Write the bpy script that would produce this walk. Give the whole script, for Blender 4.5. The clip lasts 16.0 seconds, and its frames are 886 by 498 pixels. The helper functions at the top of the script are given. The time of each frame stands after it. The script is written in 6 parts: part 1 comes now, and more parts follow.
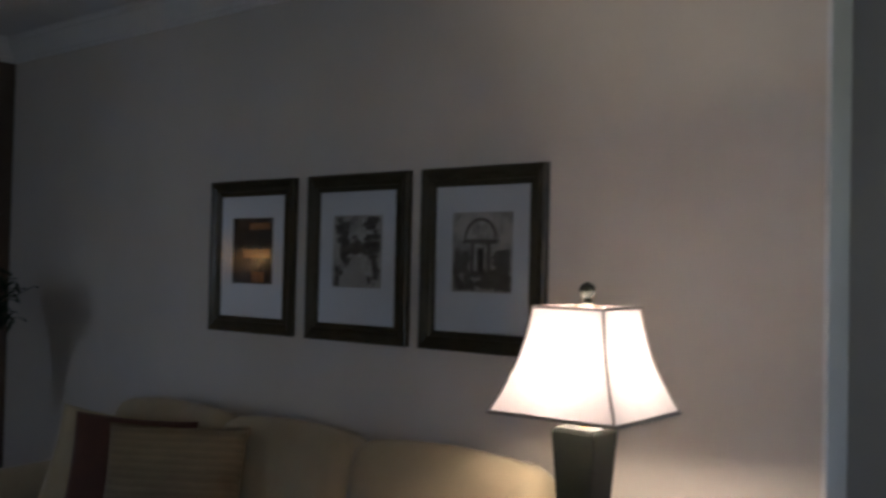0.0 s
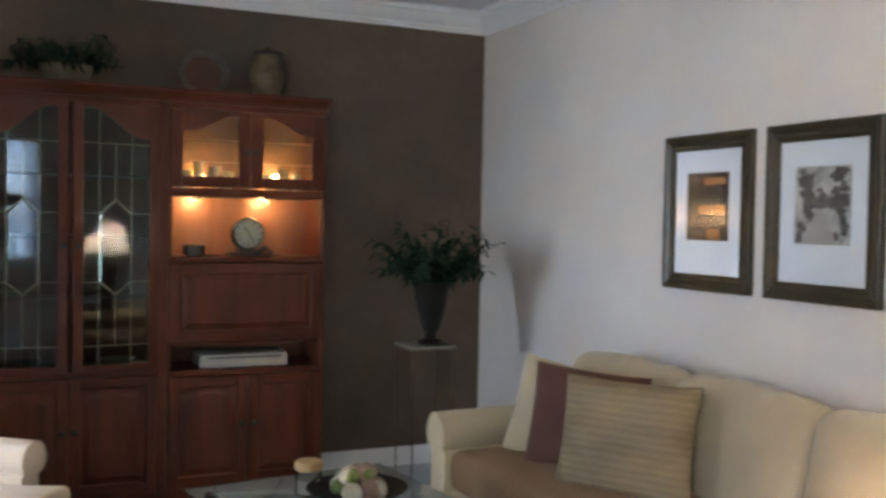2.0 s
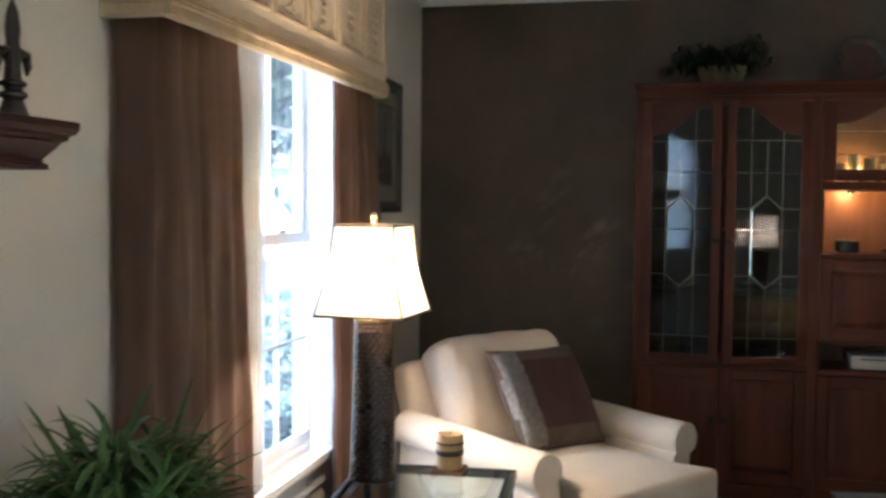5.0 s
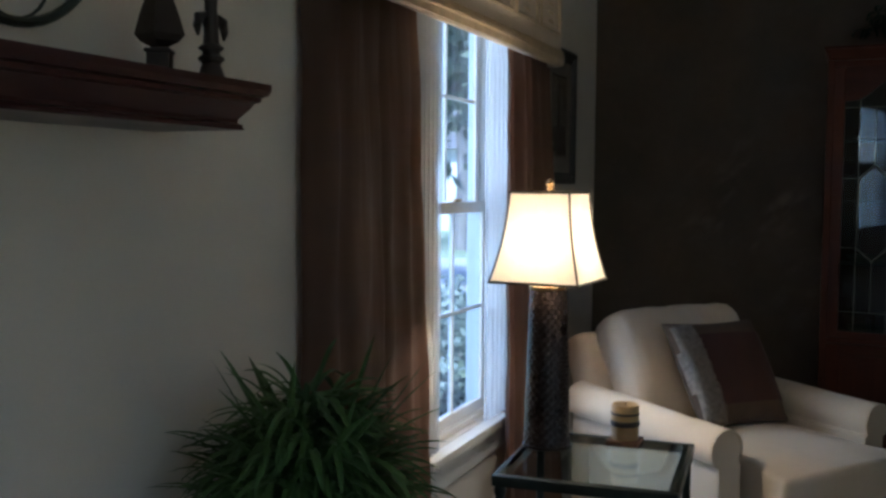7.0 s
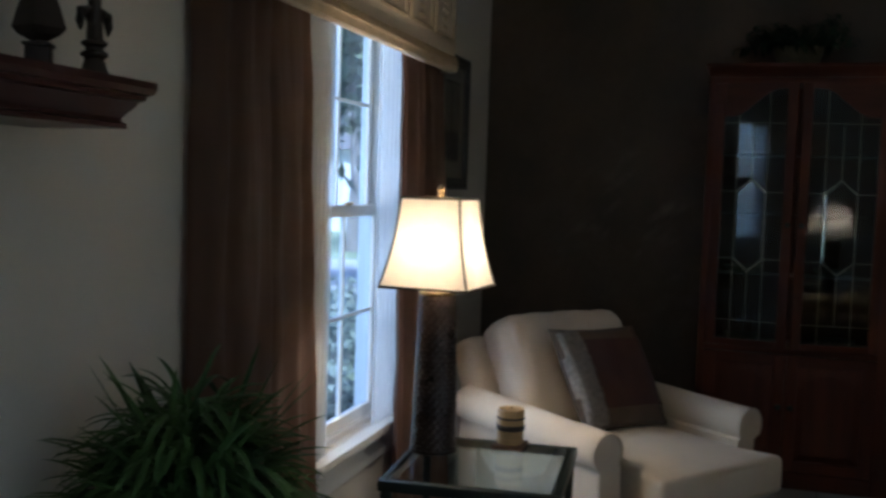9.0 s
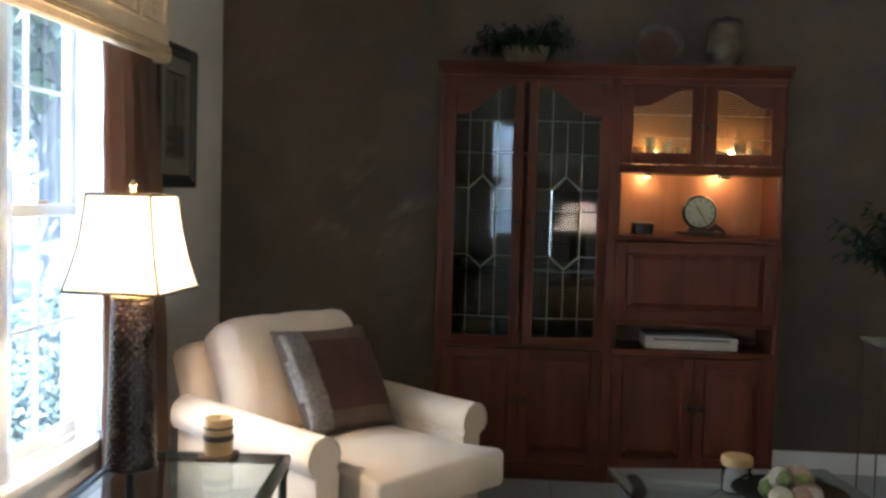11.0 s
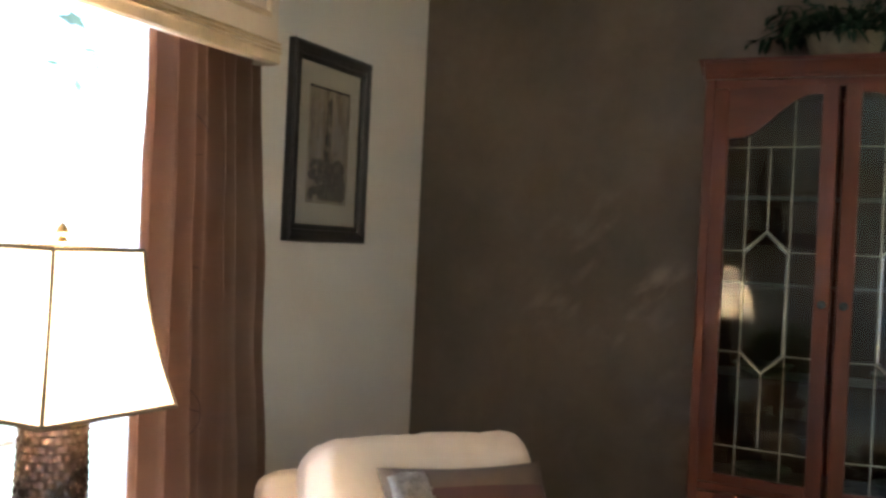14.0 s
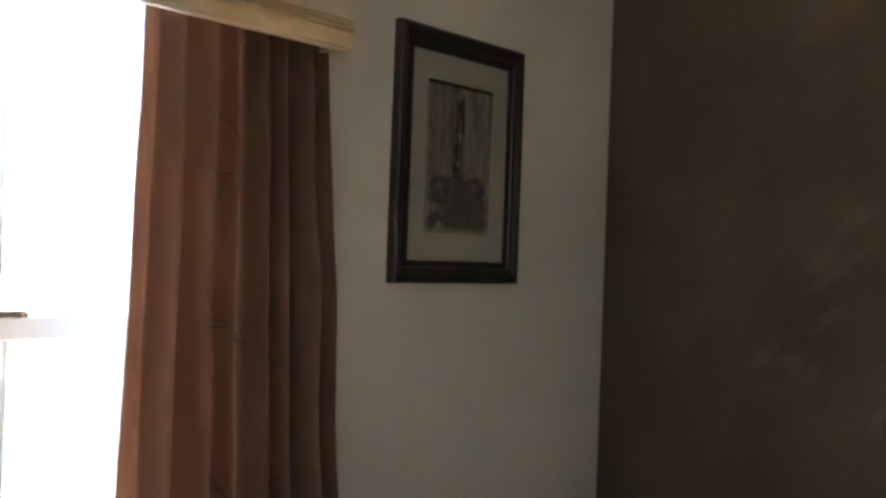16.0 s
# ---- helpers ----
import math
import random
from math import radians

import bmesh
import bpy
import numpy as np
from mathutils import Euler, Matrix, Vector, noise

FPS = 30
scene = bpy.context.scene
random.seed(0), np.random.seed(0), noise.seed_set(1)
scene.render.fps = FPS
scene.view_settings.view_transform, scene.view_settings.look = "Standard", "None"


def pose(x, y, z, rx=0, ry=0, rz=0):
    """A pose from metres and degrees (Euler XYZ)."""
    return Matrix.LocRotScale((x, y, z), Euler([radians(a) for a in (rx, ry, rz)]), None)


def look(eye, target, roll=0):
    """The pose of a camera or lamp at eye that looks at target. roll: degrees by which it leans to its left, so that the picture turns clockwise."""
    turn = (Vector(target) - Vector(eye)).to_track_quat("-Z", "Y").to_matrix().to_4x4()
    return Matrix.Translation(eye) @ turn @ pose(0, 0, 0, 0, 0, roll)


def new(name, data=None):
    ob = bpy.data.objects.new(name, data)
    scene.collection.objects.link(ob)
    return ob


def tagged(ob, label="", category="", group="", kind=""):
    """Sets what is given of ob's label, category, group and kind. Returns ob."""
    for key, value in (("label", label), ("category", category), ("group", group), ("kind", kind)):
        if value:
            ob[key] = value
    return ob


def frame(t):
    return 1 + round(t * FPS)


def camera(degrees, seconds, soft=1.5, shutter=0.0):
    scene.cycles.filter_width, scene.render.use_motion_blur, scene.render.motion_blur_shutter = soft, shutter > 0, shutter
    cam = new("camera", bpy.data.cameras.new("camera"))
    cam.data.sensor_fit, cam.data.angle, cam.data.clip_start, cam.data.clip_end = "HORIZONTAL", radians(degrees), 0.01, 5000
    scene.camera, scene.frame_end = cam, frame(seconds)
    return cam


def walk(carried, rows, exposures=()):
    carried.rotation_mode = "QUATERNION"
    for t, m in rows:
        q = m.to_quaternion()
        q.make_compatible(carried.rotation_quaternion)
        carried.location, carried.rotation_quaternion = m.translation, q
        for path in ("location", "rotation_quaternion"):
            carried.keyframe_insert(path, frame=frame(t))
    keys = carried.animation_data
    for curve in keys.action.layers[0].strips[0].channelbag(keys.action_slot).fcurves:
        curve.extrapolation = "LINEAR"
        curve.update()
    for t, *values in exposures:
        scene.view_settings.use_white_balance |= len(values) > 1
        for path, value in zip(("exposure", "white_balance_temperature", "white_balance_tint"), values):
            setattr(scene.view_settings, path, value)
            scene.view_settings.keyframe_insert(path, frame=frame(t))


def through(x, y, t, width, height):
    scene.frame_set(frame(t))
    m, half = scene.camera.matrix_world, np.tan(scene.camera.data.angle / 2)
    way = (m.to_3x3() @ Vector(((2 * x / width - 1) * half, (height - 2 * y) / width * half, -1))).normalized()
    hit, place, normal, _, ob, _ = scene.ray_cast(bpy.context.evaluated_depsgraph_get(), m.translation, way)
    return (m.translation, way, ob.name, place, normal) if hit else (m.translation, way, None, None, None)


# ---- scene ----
cam = camera(49.12, 16.0, soft=2.9, shutter=0.4)
# seconds, x, y, z, yaw, pitch, lean
PATH = [
    (0.0, -0.200, 0.695, 1.325, -51.03, 1.33, 1.31),
    (0.5, -0.170, 0.760, 1.312, -44.89, -0.42, 1.40),
    (1.0, -0.169, 0.783, 1.321, -38.40, -1.69, 1.03),
    (1.5, -0.191, 0.738, 1.317, -31.56, -1.65, 1.15),
    (2.0, -0.148, 0.723, 1.315, -24.38, -1.64, 1.07),
    (2.5, -0.133, 0.692, 1.301, -17.39, -1.46, 0.94),
    (3.0, -0.124, 0.706, 1.297, -10.58, -1.50, 0.76),
    (3.5, -0.102, 0.664, 1.329, -3.36, -1.98, 0.81),
    (4.0, -0.109, 0.674, 1.333, 3.05, -2.17, 0.64),
    (4.5, -0.119, 0.679, 1.346, 8.65, -2.50, 0.65),
    (5.0, -0.134, 0.655, 1.335, 12.98, -2.71, 0.56),
    (5.2, -0.122, 0.639, 1.327, 14.63, -2.86, 0.54),
    (7.3, -0.156, 0.654, 1.292, 23.32, -3.92, 0.49),
    (7.5, -0.155, 0.652, 1.291, 23.43, -3.88, 0.55),
    (8.0, -0.167, 0.654, 1.290, 22.63, -3.77, 0.73),
    (8.5, -0.164, 0.658, 1.302, 20.39, -3.90, 1.26),
    (9.0, -0.147, 0.654, 1.303, 16.58, -3.71, 1.84),
    (9.5, -0.125, 0.637, 1.305, 10.96, -3.50, 2.21),
    (10.0, -0.060, 0.635, 1.306, 5.63, -3.49, 1.47),
    (10.2, -0.033, 0.628, 1.300, 3.63, -3.42, 1.41),
    (12.3, 0.159, 1.439, 1.283, 8.33, -2.17, 2.11),
    (12.5, 0.173, 1.521, 1.270, 9.97, -1.67, 2.00),
    (13.0, 0.200, 1.786, 1.287, 14.55, -1.03, 2.07),
    (13.5, 0.198, 2.023, 1.269, 19.05, -0.01, 2.12),
    (14.0, 0.251, 2.229, 1.303, 24.78, -0.34, 2.69),
    (14.5, 0.335, 2.423, 1.332, 31.02, -1.46, 2.97),
    (15.0, 0.322, 2.656, 1.330, 36.25, -1.05, 2.87),
    (15.5, 0.279, 2.872, 1.347, 40.90, -0.47, 2.05),
    (16.0, 0.174, 3.058, 1.354, 41.59, 0.41, 2.09),
]

EXPOSURE = [(0.0, 0.95, 6000, 14), (0.6, 1.3, 5950, 14), (1.0, 1.9, 5850, 14), (1.5, 2.95, 5850, 13), (2.0, 3.8, 6250, 12), (2.6, 3.9, 6600, 12), (3.5, 4.0, 6700, 12), (4.6, 4.1, 6350, 12), (5.0, 3.3, 6200, 11), (5.2, 2.95, 6100, 10), (7.3, 1.75, 5650, 6), (9.0, 1.55, 5650, 6), (9.5, 1.7, 5700, 6), (10.2, 2.45, 5850, 7), (12.3, 4.3, 6700, 12), (13.5, 4.3, 6700, 12), (15.0, 4.1, 6600, 12), (16.0, 3.65, 6600, 12)]
walk(cam, [(t, pose(x, y, z, 90 + pitch, 0, yaw) @ pose(0, 0, 0, 0, 0, lean)) for t, x, y, z, yaw, pitch, lean in PATH], EXPOSURE)

# ---- plan (metres) ----
XL, XR, YD, YB = -1.382, 2.263, 5.536, -2.6     # window wall, sofa wall, dark wall, back wall
CEIL, CROWN = 2.45, 2.34
YS = 1.47                                       # where the sofa wall ends
XH = 3.6                                        # far wall of the hall beside the sofa wall
TW = 0.14                                       # wall thickness

# ---- daylight ----
world = bpy.data.worlds.new("world")
scene.world = world
world.use_nodes = True
wn = world.node_tree
sky = wn.nodes.new("ShaderNodeTexSky")
sky.sky_type = 'NISHITA'
sky.sun_disc = False
sky.sun_elevation = radians(51)
sky.sun_rotation = radians(173)
wn.links.new(sky.outputs[0], wn.nodes["Background"].inputs[0])
wn.nodes["Background"].inputs[1].default_value = 0.13
sun = new("sun", bpy.data.lights.new("sun", 'SUN'))
sun.data.energy, sun.data.angle, sun.data.color = 5.0, radians(0.6), (1.0, 0.95, 0.87)
sun.matrix_world = look((0.86, -7, 8.7), (0, 0, 0))


def window_light(name, eye, target, w, h, power, color):
    ob = new(name, bpy.data.lights.new(name, 'AREA'))
    ob.data.shape, ob.data.size, ob.data.size_y = 'RECTANGLE', w, h
    ob.data.energy, ob.data.color = power, color
    ob.matrix_world = look(eye, target)
    return ob


window_light("daylight_side_window", (XL - 0.95, 3.42, 1.36), (1.6, 4.3, 1.15), 0.8, 1.1, 6.6, (0.84, 0.92, 1.0))
window_light("daylight_near_window", (XL - 0.10, -0.225, 1.45), (0, -0.225, 1.40), 1.25, 1.1, 3.1, (0.92, 0.96, 1.0))
# weak warm fill in the added hall opening, not a known source
window_light("daylight_hall_window", (XH + 0.08, -0.5, 1.5), (0, -0.2, 1.4), 1.5, 1.1, 0.25, (1.0, 0.86, 0.66))


def bulb(name, place, power, color, size=0.03):
    ob = new(name, bpy.data.lights.new(name, 'POINT'))
    ob.data.energy, ob.data.color, ob.data.shadow_soft_size = power, color, size
    ob.location = place
    return ob

# ---- materials ----
def material(name, color, rough=0.6, vary=0.15, scale=6.0, fine=60.0, bump=0.2, metal=0.0, color2=None, stretch=(1, 1, 1), spec=0.5, sheen=0.0, depth=0.003, wave=None, tone=0.0):
    """A surface with stains at one scale and grain at a finer one. color2: the other colour it is mottled with."""
    m = bpy.data.materials.new(name)
    m.use_nodes = True
    nt, p = m.node_tree, m.node_tree.nodes["Principled BSDF"]
    tc, mp = nt.nodes.new("ShaderNodeTexCoord"), nt.nodes.new("ShaderNodeMapping")
    mp.inputs["Scale"].default_value = stretch
    nt.links.new(tc.outputs["Object"], mp.inputs["Vector"])

    def noise_tex(s, detail, rough_):
        n = nt.nodes.new("ShaderNodeTexNoise")
        n.inputs["Scale"].default_value, n.inputs["Detail"].default_value, n.inputs["Roughness"].default_value = s, detail, rough_
        nt.links.new(mp.outputs[0], n.inputs["Vector"])
        return n
    a, b = noise_tex(scale, 4, 0.6), noise_tex(fine, 3, 0.6)
    ramp = nt.nodes.new("ShaderNodeValToRGB")
    c2 = color2 or tuple(min(1, c * (1 + vary)) for c in color)
    c1 = color if color2 else tuple(c * (1 - vary) for c in color)
    ramp.color_ramp.elements[0].position, ramp.color_ramp.elements[1].position = 0.36, 0.66
    ramp.color_ramp.elements[0].color, ramp.color_ramp.elements[1].color = (*c1, 1), (*c2, 1)
    nt.links.new(a.outputs["Fac"], ramp.inputs[0])
    hs = nt.nodes.new("ShaderNodeHueSaturation")
    mr = nt.nodes.new("ShaderNodeMapRange")
    mr.inputs[3].default_value, mr.inputs[4].default_value = 1 - vary * 0.8, 1 + vary * 0.8
    height = b.outputs["Fac"]
    if wave:
        w = nt.nodes.new("ShaderNodeTexWave")
        w.inputs["Scale"].default_value, w.inputs["Distortion"].default_value, w.inputs["Detail"].default_value = wave, 0.7, 1
        w.bands_direction = 'Y'
        nt.links.new(mp.outputs[0], w.inputs["Vector"])
        mx = nt.nodes.new("ShaderNodeMath")
        mx.operation = 'ADD'
        nt.links.new(w.outputs["Fac"], mx.inputs[0]), nt.links.new(b.outputs["Fac"], mx.inputs[1])
        hf = nt.nodes.new("ShaderNodeMath")
        hf.operation = 'MULTIPLY'
        hf.inputs[1].default_value = 0.5
        nt.links.new(mx.outputs[0], hf.inputs[0])
        height = hf.outputs[0]
    nt.links.new(height, mr.inputs[0])
    nt.links.new(mr.outputs[0], hs.inputs["Value"])
    nt.links.new(ramp.outputs[0], hs.inputs["Color"])
    nt.links.new(hs.outputs[0], p.inputs["Base Color"])
    rr = nt.nodes.new("ShaderNodeMapRange")
    rr.inputs[3].default_value, rr.inputs[4].default_value = max(0.02, rough - 0.12), min(1, rough + 0.12)
    nt.links.new(a.outputs["Fac"], rr.inputs[0])
    nt.links.new(rr.outputs[0], p.inputs["Roughness"])
    p.inputs["Metallic"].default_value = metal
    p.inputs["Specular IOR Level"].default_value = spec
    if sheen:
        p.inputs["Sheen Weight"].default_value = sheen
    if bump:
        bp = nt.nodes.new("ShaderNodeBump")
        bp.inputs["Strength"].default_value, bp.inputs["Distance"].default_value = bump, depth
        nt.links.new(height, bp.inputs["Height"])
        nt.links.new(bp.outputs[0], p.inputs["Normal"])
    return m


def let_through(m, color, share):
    """Mixes in light that shines through the cloth from behind."""
    nt = m.node_tree
    t, x = nt.nodes.new("ShaderNodeBsdfTranslucent"), nt.nodes.new("ShaderNodeMixShader")
    t.inputs["Color"].default_value = (*color, 1)
    x.inputs[0].default_value = share
    nt.links.new(nt.nodes["Principled BSDF"].outputs[0], x.inputs[1])
    nt.links.new(t.outputs[0], x.inputs[2])
    nt.links.new(x.outputs[0], nt.nodes["Material Output"].inputs["Surface"])


def pale_strokes(m, color, middle):
    """Scattered pale strokes mixed into the colour, strongest round middle and fading outward."""
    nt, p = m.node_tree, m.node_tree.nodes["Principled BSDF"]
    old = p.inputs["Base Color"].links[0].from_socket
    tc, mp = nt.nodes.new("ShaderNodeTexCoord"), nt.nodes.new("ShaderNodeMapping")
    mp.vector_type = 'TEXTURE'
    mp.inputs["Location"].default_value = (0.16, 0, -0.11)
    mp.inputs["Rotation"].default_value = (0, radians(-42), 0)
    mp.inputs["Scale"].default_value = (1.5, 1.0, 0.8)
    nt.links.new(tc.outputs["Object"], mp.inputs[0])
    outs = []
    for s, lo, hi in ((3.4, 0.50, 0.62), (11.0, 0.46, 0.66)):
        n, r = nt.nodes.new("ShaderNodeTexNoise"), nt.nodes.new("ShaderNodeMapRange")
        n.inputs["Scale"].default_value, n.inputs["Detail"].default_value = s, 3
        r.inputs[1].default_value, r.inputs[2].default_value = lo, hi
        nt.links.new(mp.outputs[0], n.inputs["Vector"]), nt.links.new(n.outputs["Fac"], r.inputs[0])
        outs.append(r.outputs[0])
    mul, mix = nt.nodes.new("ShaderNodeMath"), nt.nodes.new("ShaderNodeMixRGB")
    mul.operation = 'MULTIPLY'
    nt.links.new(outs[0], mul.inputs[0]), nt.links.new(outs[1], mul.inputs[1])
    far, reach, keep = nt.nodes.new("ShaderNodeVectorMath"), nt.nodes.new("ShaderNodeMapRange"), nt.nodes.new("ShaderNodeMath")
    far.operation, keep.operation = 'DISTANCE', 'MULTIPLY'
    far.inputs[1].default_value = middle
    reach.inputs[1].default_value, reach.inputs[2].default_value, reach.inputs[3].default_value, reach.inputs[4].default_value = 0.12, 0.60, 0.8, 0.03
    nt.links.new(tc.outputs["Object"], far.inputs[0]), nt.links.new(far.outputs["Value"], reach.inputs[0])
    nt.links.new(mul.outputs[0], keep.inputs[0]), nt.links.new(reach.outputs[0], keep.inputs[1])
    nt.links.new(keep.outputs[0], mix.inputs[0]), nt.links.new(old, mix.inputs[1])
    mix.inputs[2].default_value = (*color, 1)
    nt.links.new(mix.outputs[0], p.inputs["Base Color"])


def glowing(name, color, strength):
    m = bpy.data.materials.new(name)
    m.use_nodes = True
    p = m.node_tree.nodes["Principled BSDF"]
    p.inputs["Base Color"].default_value = (*color, 1)
    p.inputs["Emission Color"].default_value = (*color, 1)
    p.inputs["Emission Strength"].default_value = strength
    return m


def glass(name, tint=(1, 1, 1), rough=0.0):
    m = bpy.data.materials.new(name)
    m.use_nodes = True
    p = m.node_tree.nodes["Principled BSDF"]
    p.inputs["Base Color"].default_value = (*tint, 1)
    p.inputs["Transmission Weight"].default_value = 1.0
    p.inputs["Roughness"].default_value = rough
    p.inputs["IOR"].default_value = 1.45
    return m


def cloth_shade(name, color, through=0.55):
    """Thin cloth that lets light through."""
    m = bpy.data.materials.new(name)
    m.use_nodes = True
    nt = m.node_tree
    nt.nodes.remove(nt.nodes["Principled BSDF"])
    d, t, x = nt.nodes.new("ShaderNodeBsdfDiffuse"), nt.nodes.new("ShaderNodeBsdfTranslucent"), nt.nodes.new("ShaderNodeMixShader")
    n, mr, tc = nt.nodes.new("ShaderNodeTexNoise"), nt.nodes.new("ShaderNodeMixRGB"), nt.nodes.new("ShaderNodeTexCoord")
    n.inputs["Scale"].default_value, n.inputs["Detail"].default_value = 30, 5
    nt.links.new(tc.outputs["Object"], n.inputs["Vector"])
    mr.inputs[1].default_value = (*[c * 0.86 for c in color], 1)
    mr.inputs[2].default_value = (*color, 1)
    nt.links.new(n.outputs["Fac"], mr.inputs[0])
    nt.links.new(mr.outputs[0], d.inputs["Color"]), nt.links.new(mr.outputs[0], t.inputs["Color"])
    x.inputs[0].default_value = through
    nt.links.new(d.outputs[0], x.inputs[1]), nt.links.new(t.outputs[0], x.inputs[2])
    nt.links.new(x.outputs[0], nt.nodes["Material Output"].inputs["Surface"])
    return m


M_WALL = material("wall_paint", (0.66, 0.605, 0.53), 0.75, 0.04, 1.5, 140, 0.25, depth=0.0015)
M_DARK = material("faux_brown_plaster", (0.070, 0.053, 0.035), 0.55, 0.2, 1.8, 24, 0.3, color2=(0.126, 0.089, 0.061), depth=0.002)
pale_strokes(M_DARK, (0.25, 0.18, 0.135), (-0.47, YD, 1.05))
M_TRIM = material("trim_white", (0.78, 0.77, 0.74), 0.4, 0.03, 3, 80, 0.1)
M_CEIL = material("ceiling_white", (0.74, 0.73, 0.71), 0.85, 0.03, 2, 120, 0.3)
M_TILE = material("floor_tile", (0.3, 0.32, 0.31), 0.35, 0.12, 3, 40, 0.12, color2=(0.40, 0.42, 0.40))
M_GROUT = material("grout", (0.16, 0.16, 0.15), 0.9, 0.1)
M_CHERRY = material("cherry_wood", (0.057, 0.0115, 0.0042), 0.42, 0.2, 3, 45, 0.1, color2=(0.10, 0.024, 0.009), stretch=(4, 4, 0.5), depth=0.0008, spec=0.3)
M_CHERRY_H = material("cherry_wood_across", (0.057, 0.0115, 0.0042), 0.42, 0.2, 3, 45, 0.1, color2=(0.10, 0.024, 0.009), stretch=(0.5, 4, 4), depth=0.0008, spec=0.3)
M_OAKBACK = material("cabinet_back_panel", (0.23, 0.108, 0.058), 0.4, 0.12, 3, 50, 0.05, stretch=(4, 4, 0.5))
M_LEAD = material("brass_came", (0.30, 0.27, 0.20), 0.4, 0.1, 20, 90, 0.1, metal=0.9)
M_GLASS = glass("window_glass", (0.52, 0.67, 1.0))
M_DARKGLASS = glass("leaded_glass", (0.36, 0.44, 0.39))
M_CREAM = material("cream_upholstery", (0.54, 0.445, 0.335), 0.9, 0.06, 4, 220, 0.45, sheen=0.1, depth=0.0015)
M_SEATTAN = material("tan_seat_fabric", (0.19, 0.125, 0.07), 0.9, 0.08, 5, 200, 0.5, sheen=0.02, spec=0.1, depth=0.0015)
M_SOFA = material("khaki_sofa_fabric", (0.40, 0.325, 0.20), 0.92, 0.07, 4, 200, 0.5, sheen=0.2, depth=0.0015)
M_RUST = material("rust_velvet", (0.048, 0.0145, 0.010), 0.85, 0.16, 8, 120, 0.3, sheen=0.08)
M_RUSTRED = material("rust_red_velvet", (0.082, 0.031, 0.018), 0.85, 0.16, 8, 120, 0.3, sheen=0.08)
M_BROWNCLOTH = material("brown_chenille", (0.085, 0.058, 0.039), 0.9, 0.2, 9, 180, 0.5)
M_TASSEL = material("gold_grey_fringe", (0.20, 0.175, 0.15), 0.8, 0.3, 60, 220, 0.8)
M_OLIVE = material("olive_gold_chenille", (0.165, 0.125, 0.07), 0.9, 0.18, 9, 150, 0.6, color2=(0.235, 0.18, 0.10), stretch=(0.35, 1, 1), wave=13, depth=0.006)
M_CURTAIN = material("copper_silk", (0.084, 0.046, 0.030), 0.7, 0.12, 5, 120, 0.3, color2=(0.122, 0.068, 0.045), stretch=(1, 1, 0.35), sheen=0.1)
let_through(M_CURTAIN, (0.64, 0.37, 0.25), 0.33)
M_SHEER = cloth_shade("white_sheer", (0.85, 0.86, 0.88), 0.6)
snt = M_SHEER.node_tree
st_, sx_ = snt.nodes.new("ShaderNodeBsdfTransparent"), snt.nodes.new("ShaderNodeMixShader")
sx_.inputs[0].default_value = 0.4
snt.links.new(snt.nodes["Material Output"].inputs["Surface"].links[0].from_socket, sx_.inputs[1])
snt.links.new(st_.outputs[0], sx_.inputs[2])
snt.links.new(sx_.outputs[0], snt.nodes["Material Output"].inputs["Surface"])
M_CORNICE = material("cream_gold_cornice", (0.64, 0.52, 0.385), 0.55, 0.06, 5, 60, 0.15, color2=(0.70, 0.57, 0.43))
M_GILT = material("worn_gilt", (0.56, 0.43, 0.28), 0.42, 0.12, 14, 70, 0.2, metal=0.2)
M_BLACK = material("black_frame_wood", (0.018, 0.016, 0.015), 0.35, 0.2, 8, 60, 0.1)
M_BRONZEFR = material("olive_bronze_frame", (0.055, 0.048, 0.028), 0.35, 0.2, 8, 60, 0.15, metal=0.25)
M_MATBOARD = material("white_mat_board", (0.70, 0.71, 0.72), 0.8, 0.02, 5, 100, 0.05)
M_MATCREAM = material("cream_mat_board", (0.55, 0.50, 0.40), 0.8, 0.03, 5, 100, 0.05)
M_SHADE = cloth_shade("lamp_shade_cloth", (0.90, 0.81, 0.68), 0.17)
M_SHADE2 = cloth_shade("white_lamp_shade_cloth", (0.88, 0.82, 0.82), 0.16)
M_PIPING = material("shade_trim", (0.10, 0.075, 0.05), 0.7, 0.15)
M_PIPING2 = material("pale_shade_trim", (0.30, 0.26, 0.24), 0.7, 0.15)
M_LAMPBASE = material("dark_scaled_bronze", (0.026, 0.015, 0.013), 0.3, 0.3, 12, 60, 0.3, metal=0.3)
M_DARKLAMP = material("espresso_lamp_base", (0.011, 0.013, 0.009), 0.5, 0.2, 8, 60, 0.1, spec=0.25)
M_BRASS = material("aged_brass", (0.45, 0.32, 0.16), 0.28, 0.15, 20, 80, 0.1, metal=1.0)
M_IRON = material("black_green_iron", (0.018, 0.028, 0.025), 0.35, 0.2, 15, 90, 0.2, metal=0.4)
M_TABLEGLASS = glass("table_top_glass", (0.85, 0.95, 0.92))
M_SHELF = material("mahogany_shelf", (0.046, 0.013, 0.012), 0.35, 0.2, 4, 60, 0.1, stretch=(4, 0.6, 4))
M_FINIAL = material("dark_carved_resin", (0.028, 0.018, 0.014), 0.5, 0.25, 15, 80, 0.3)
M_LEAF = material("fern_green", (0.045, 0.105, 0.026), 0.5, 0.35, 6, 60, 0.1, color2=(0.085, 0.16, 0.045))
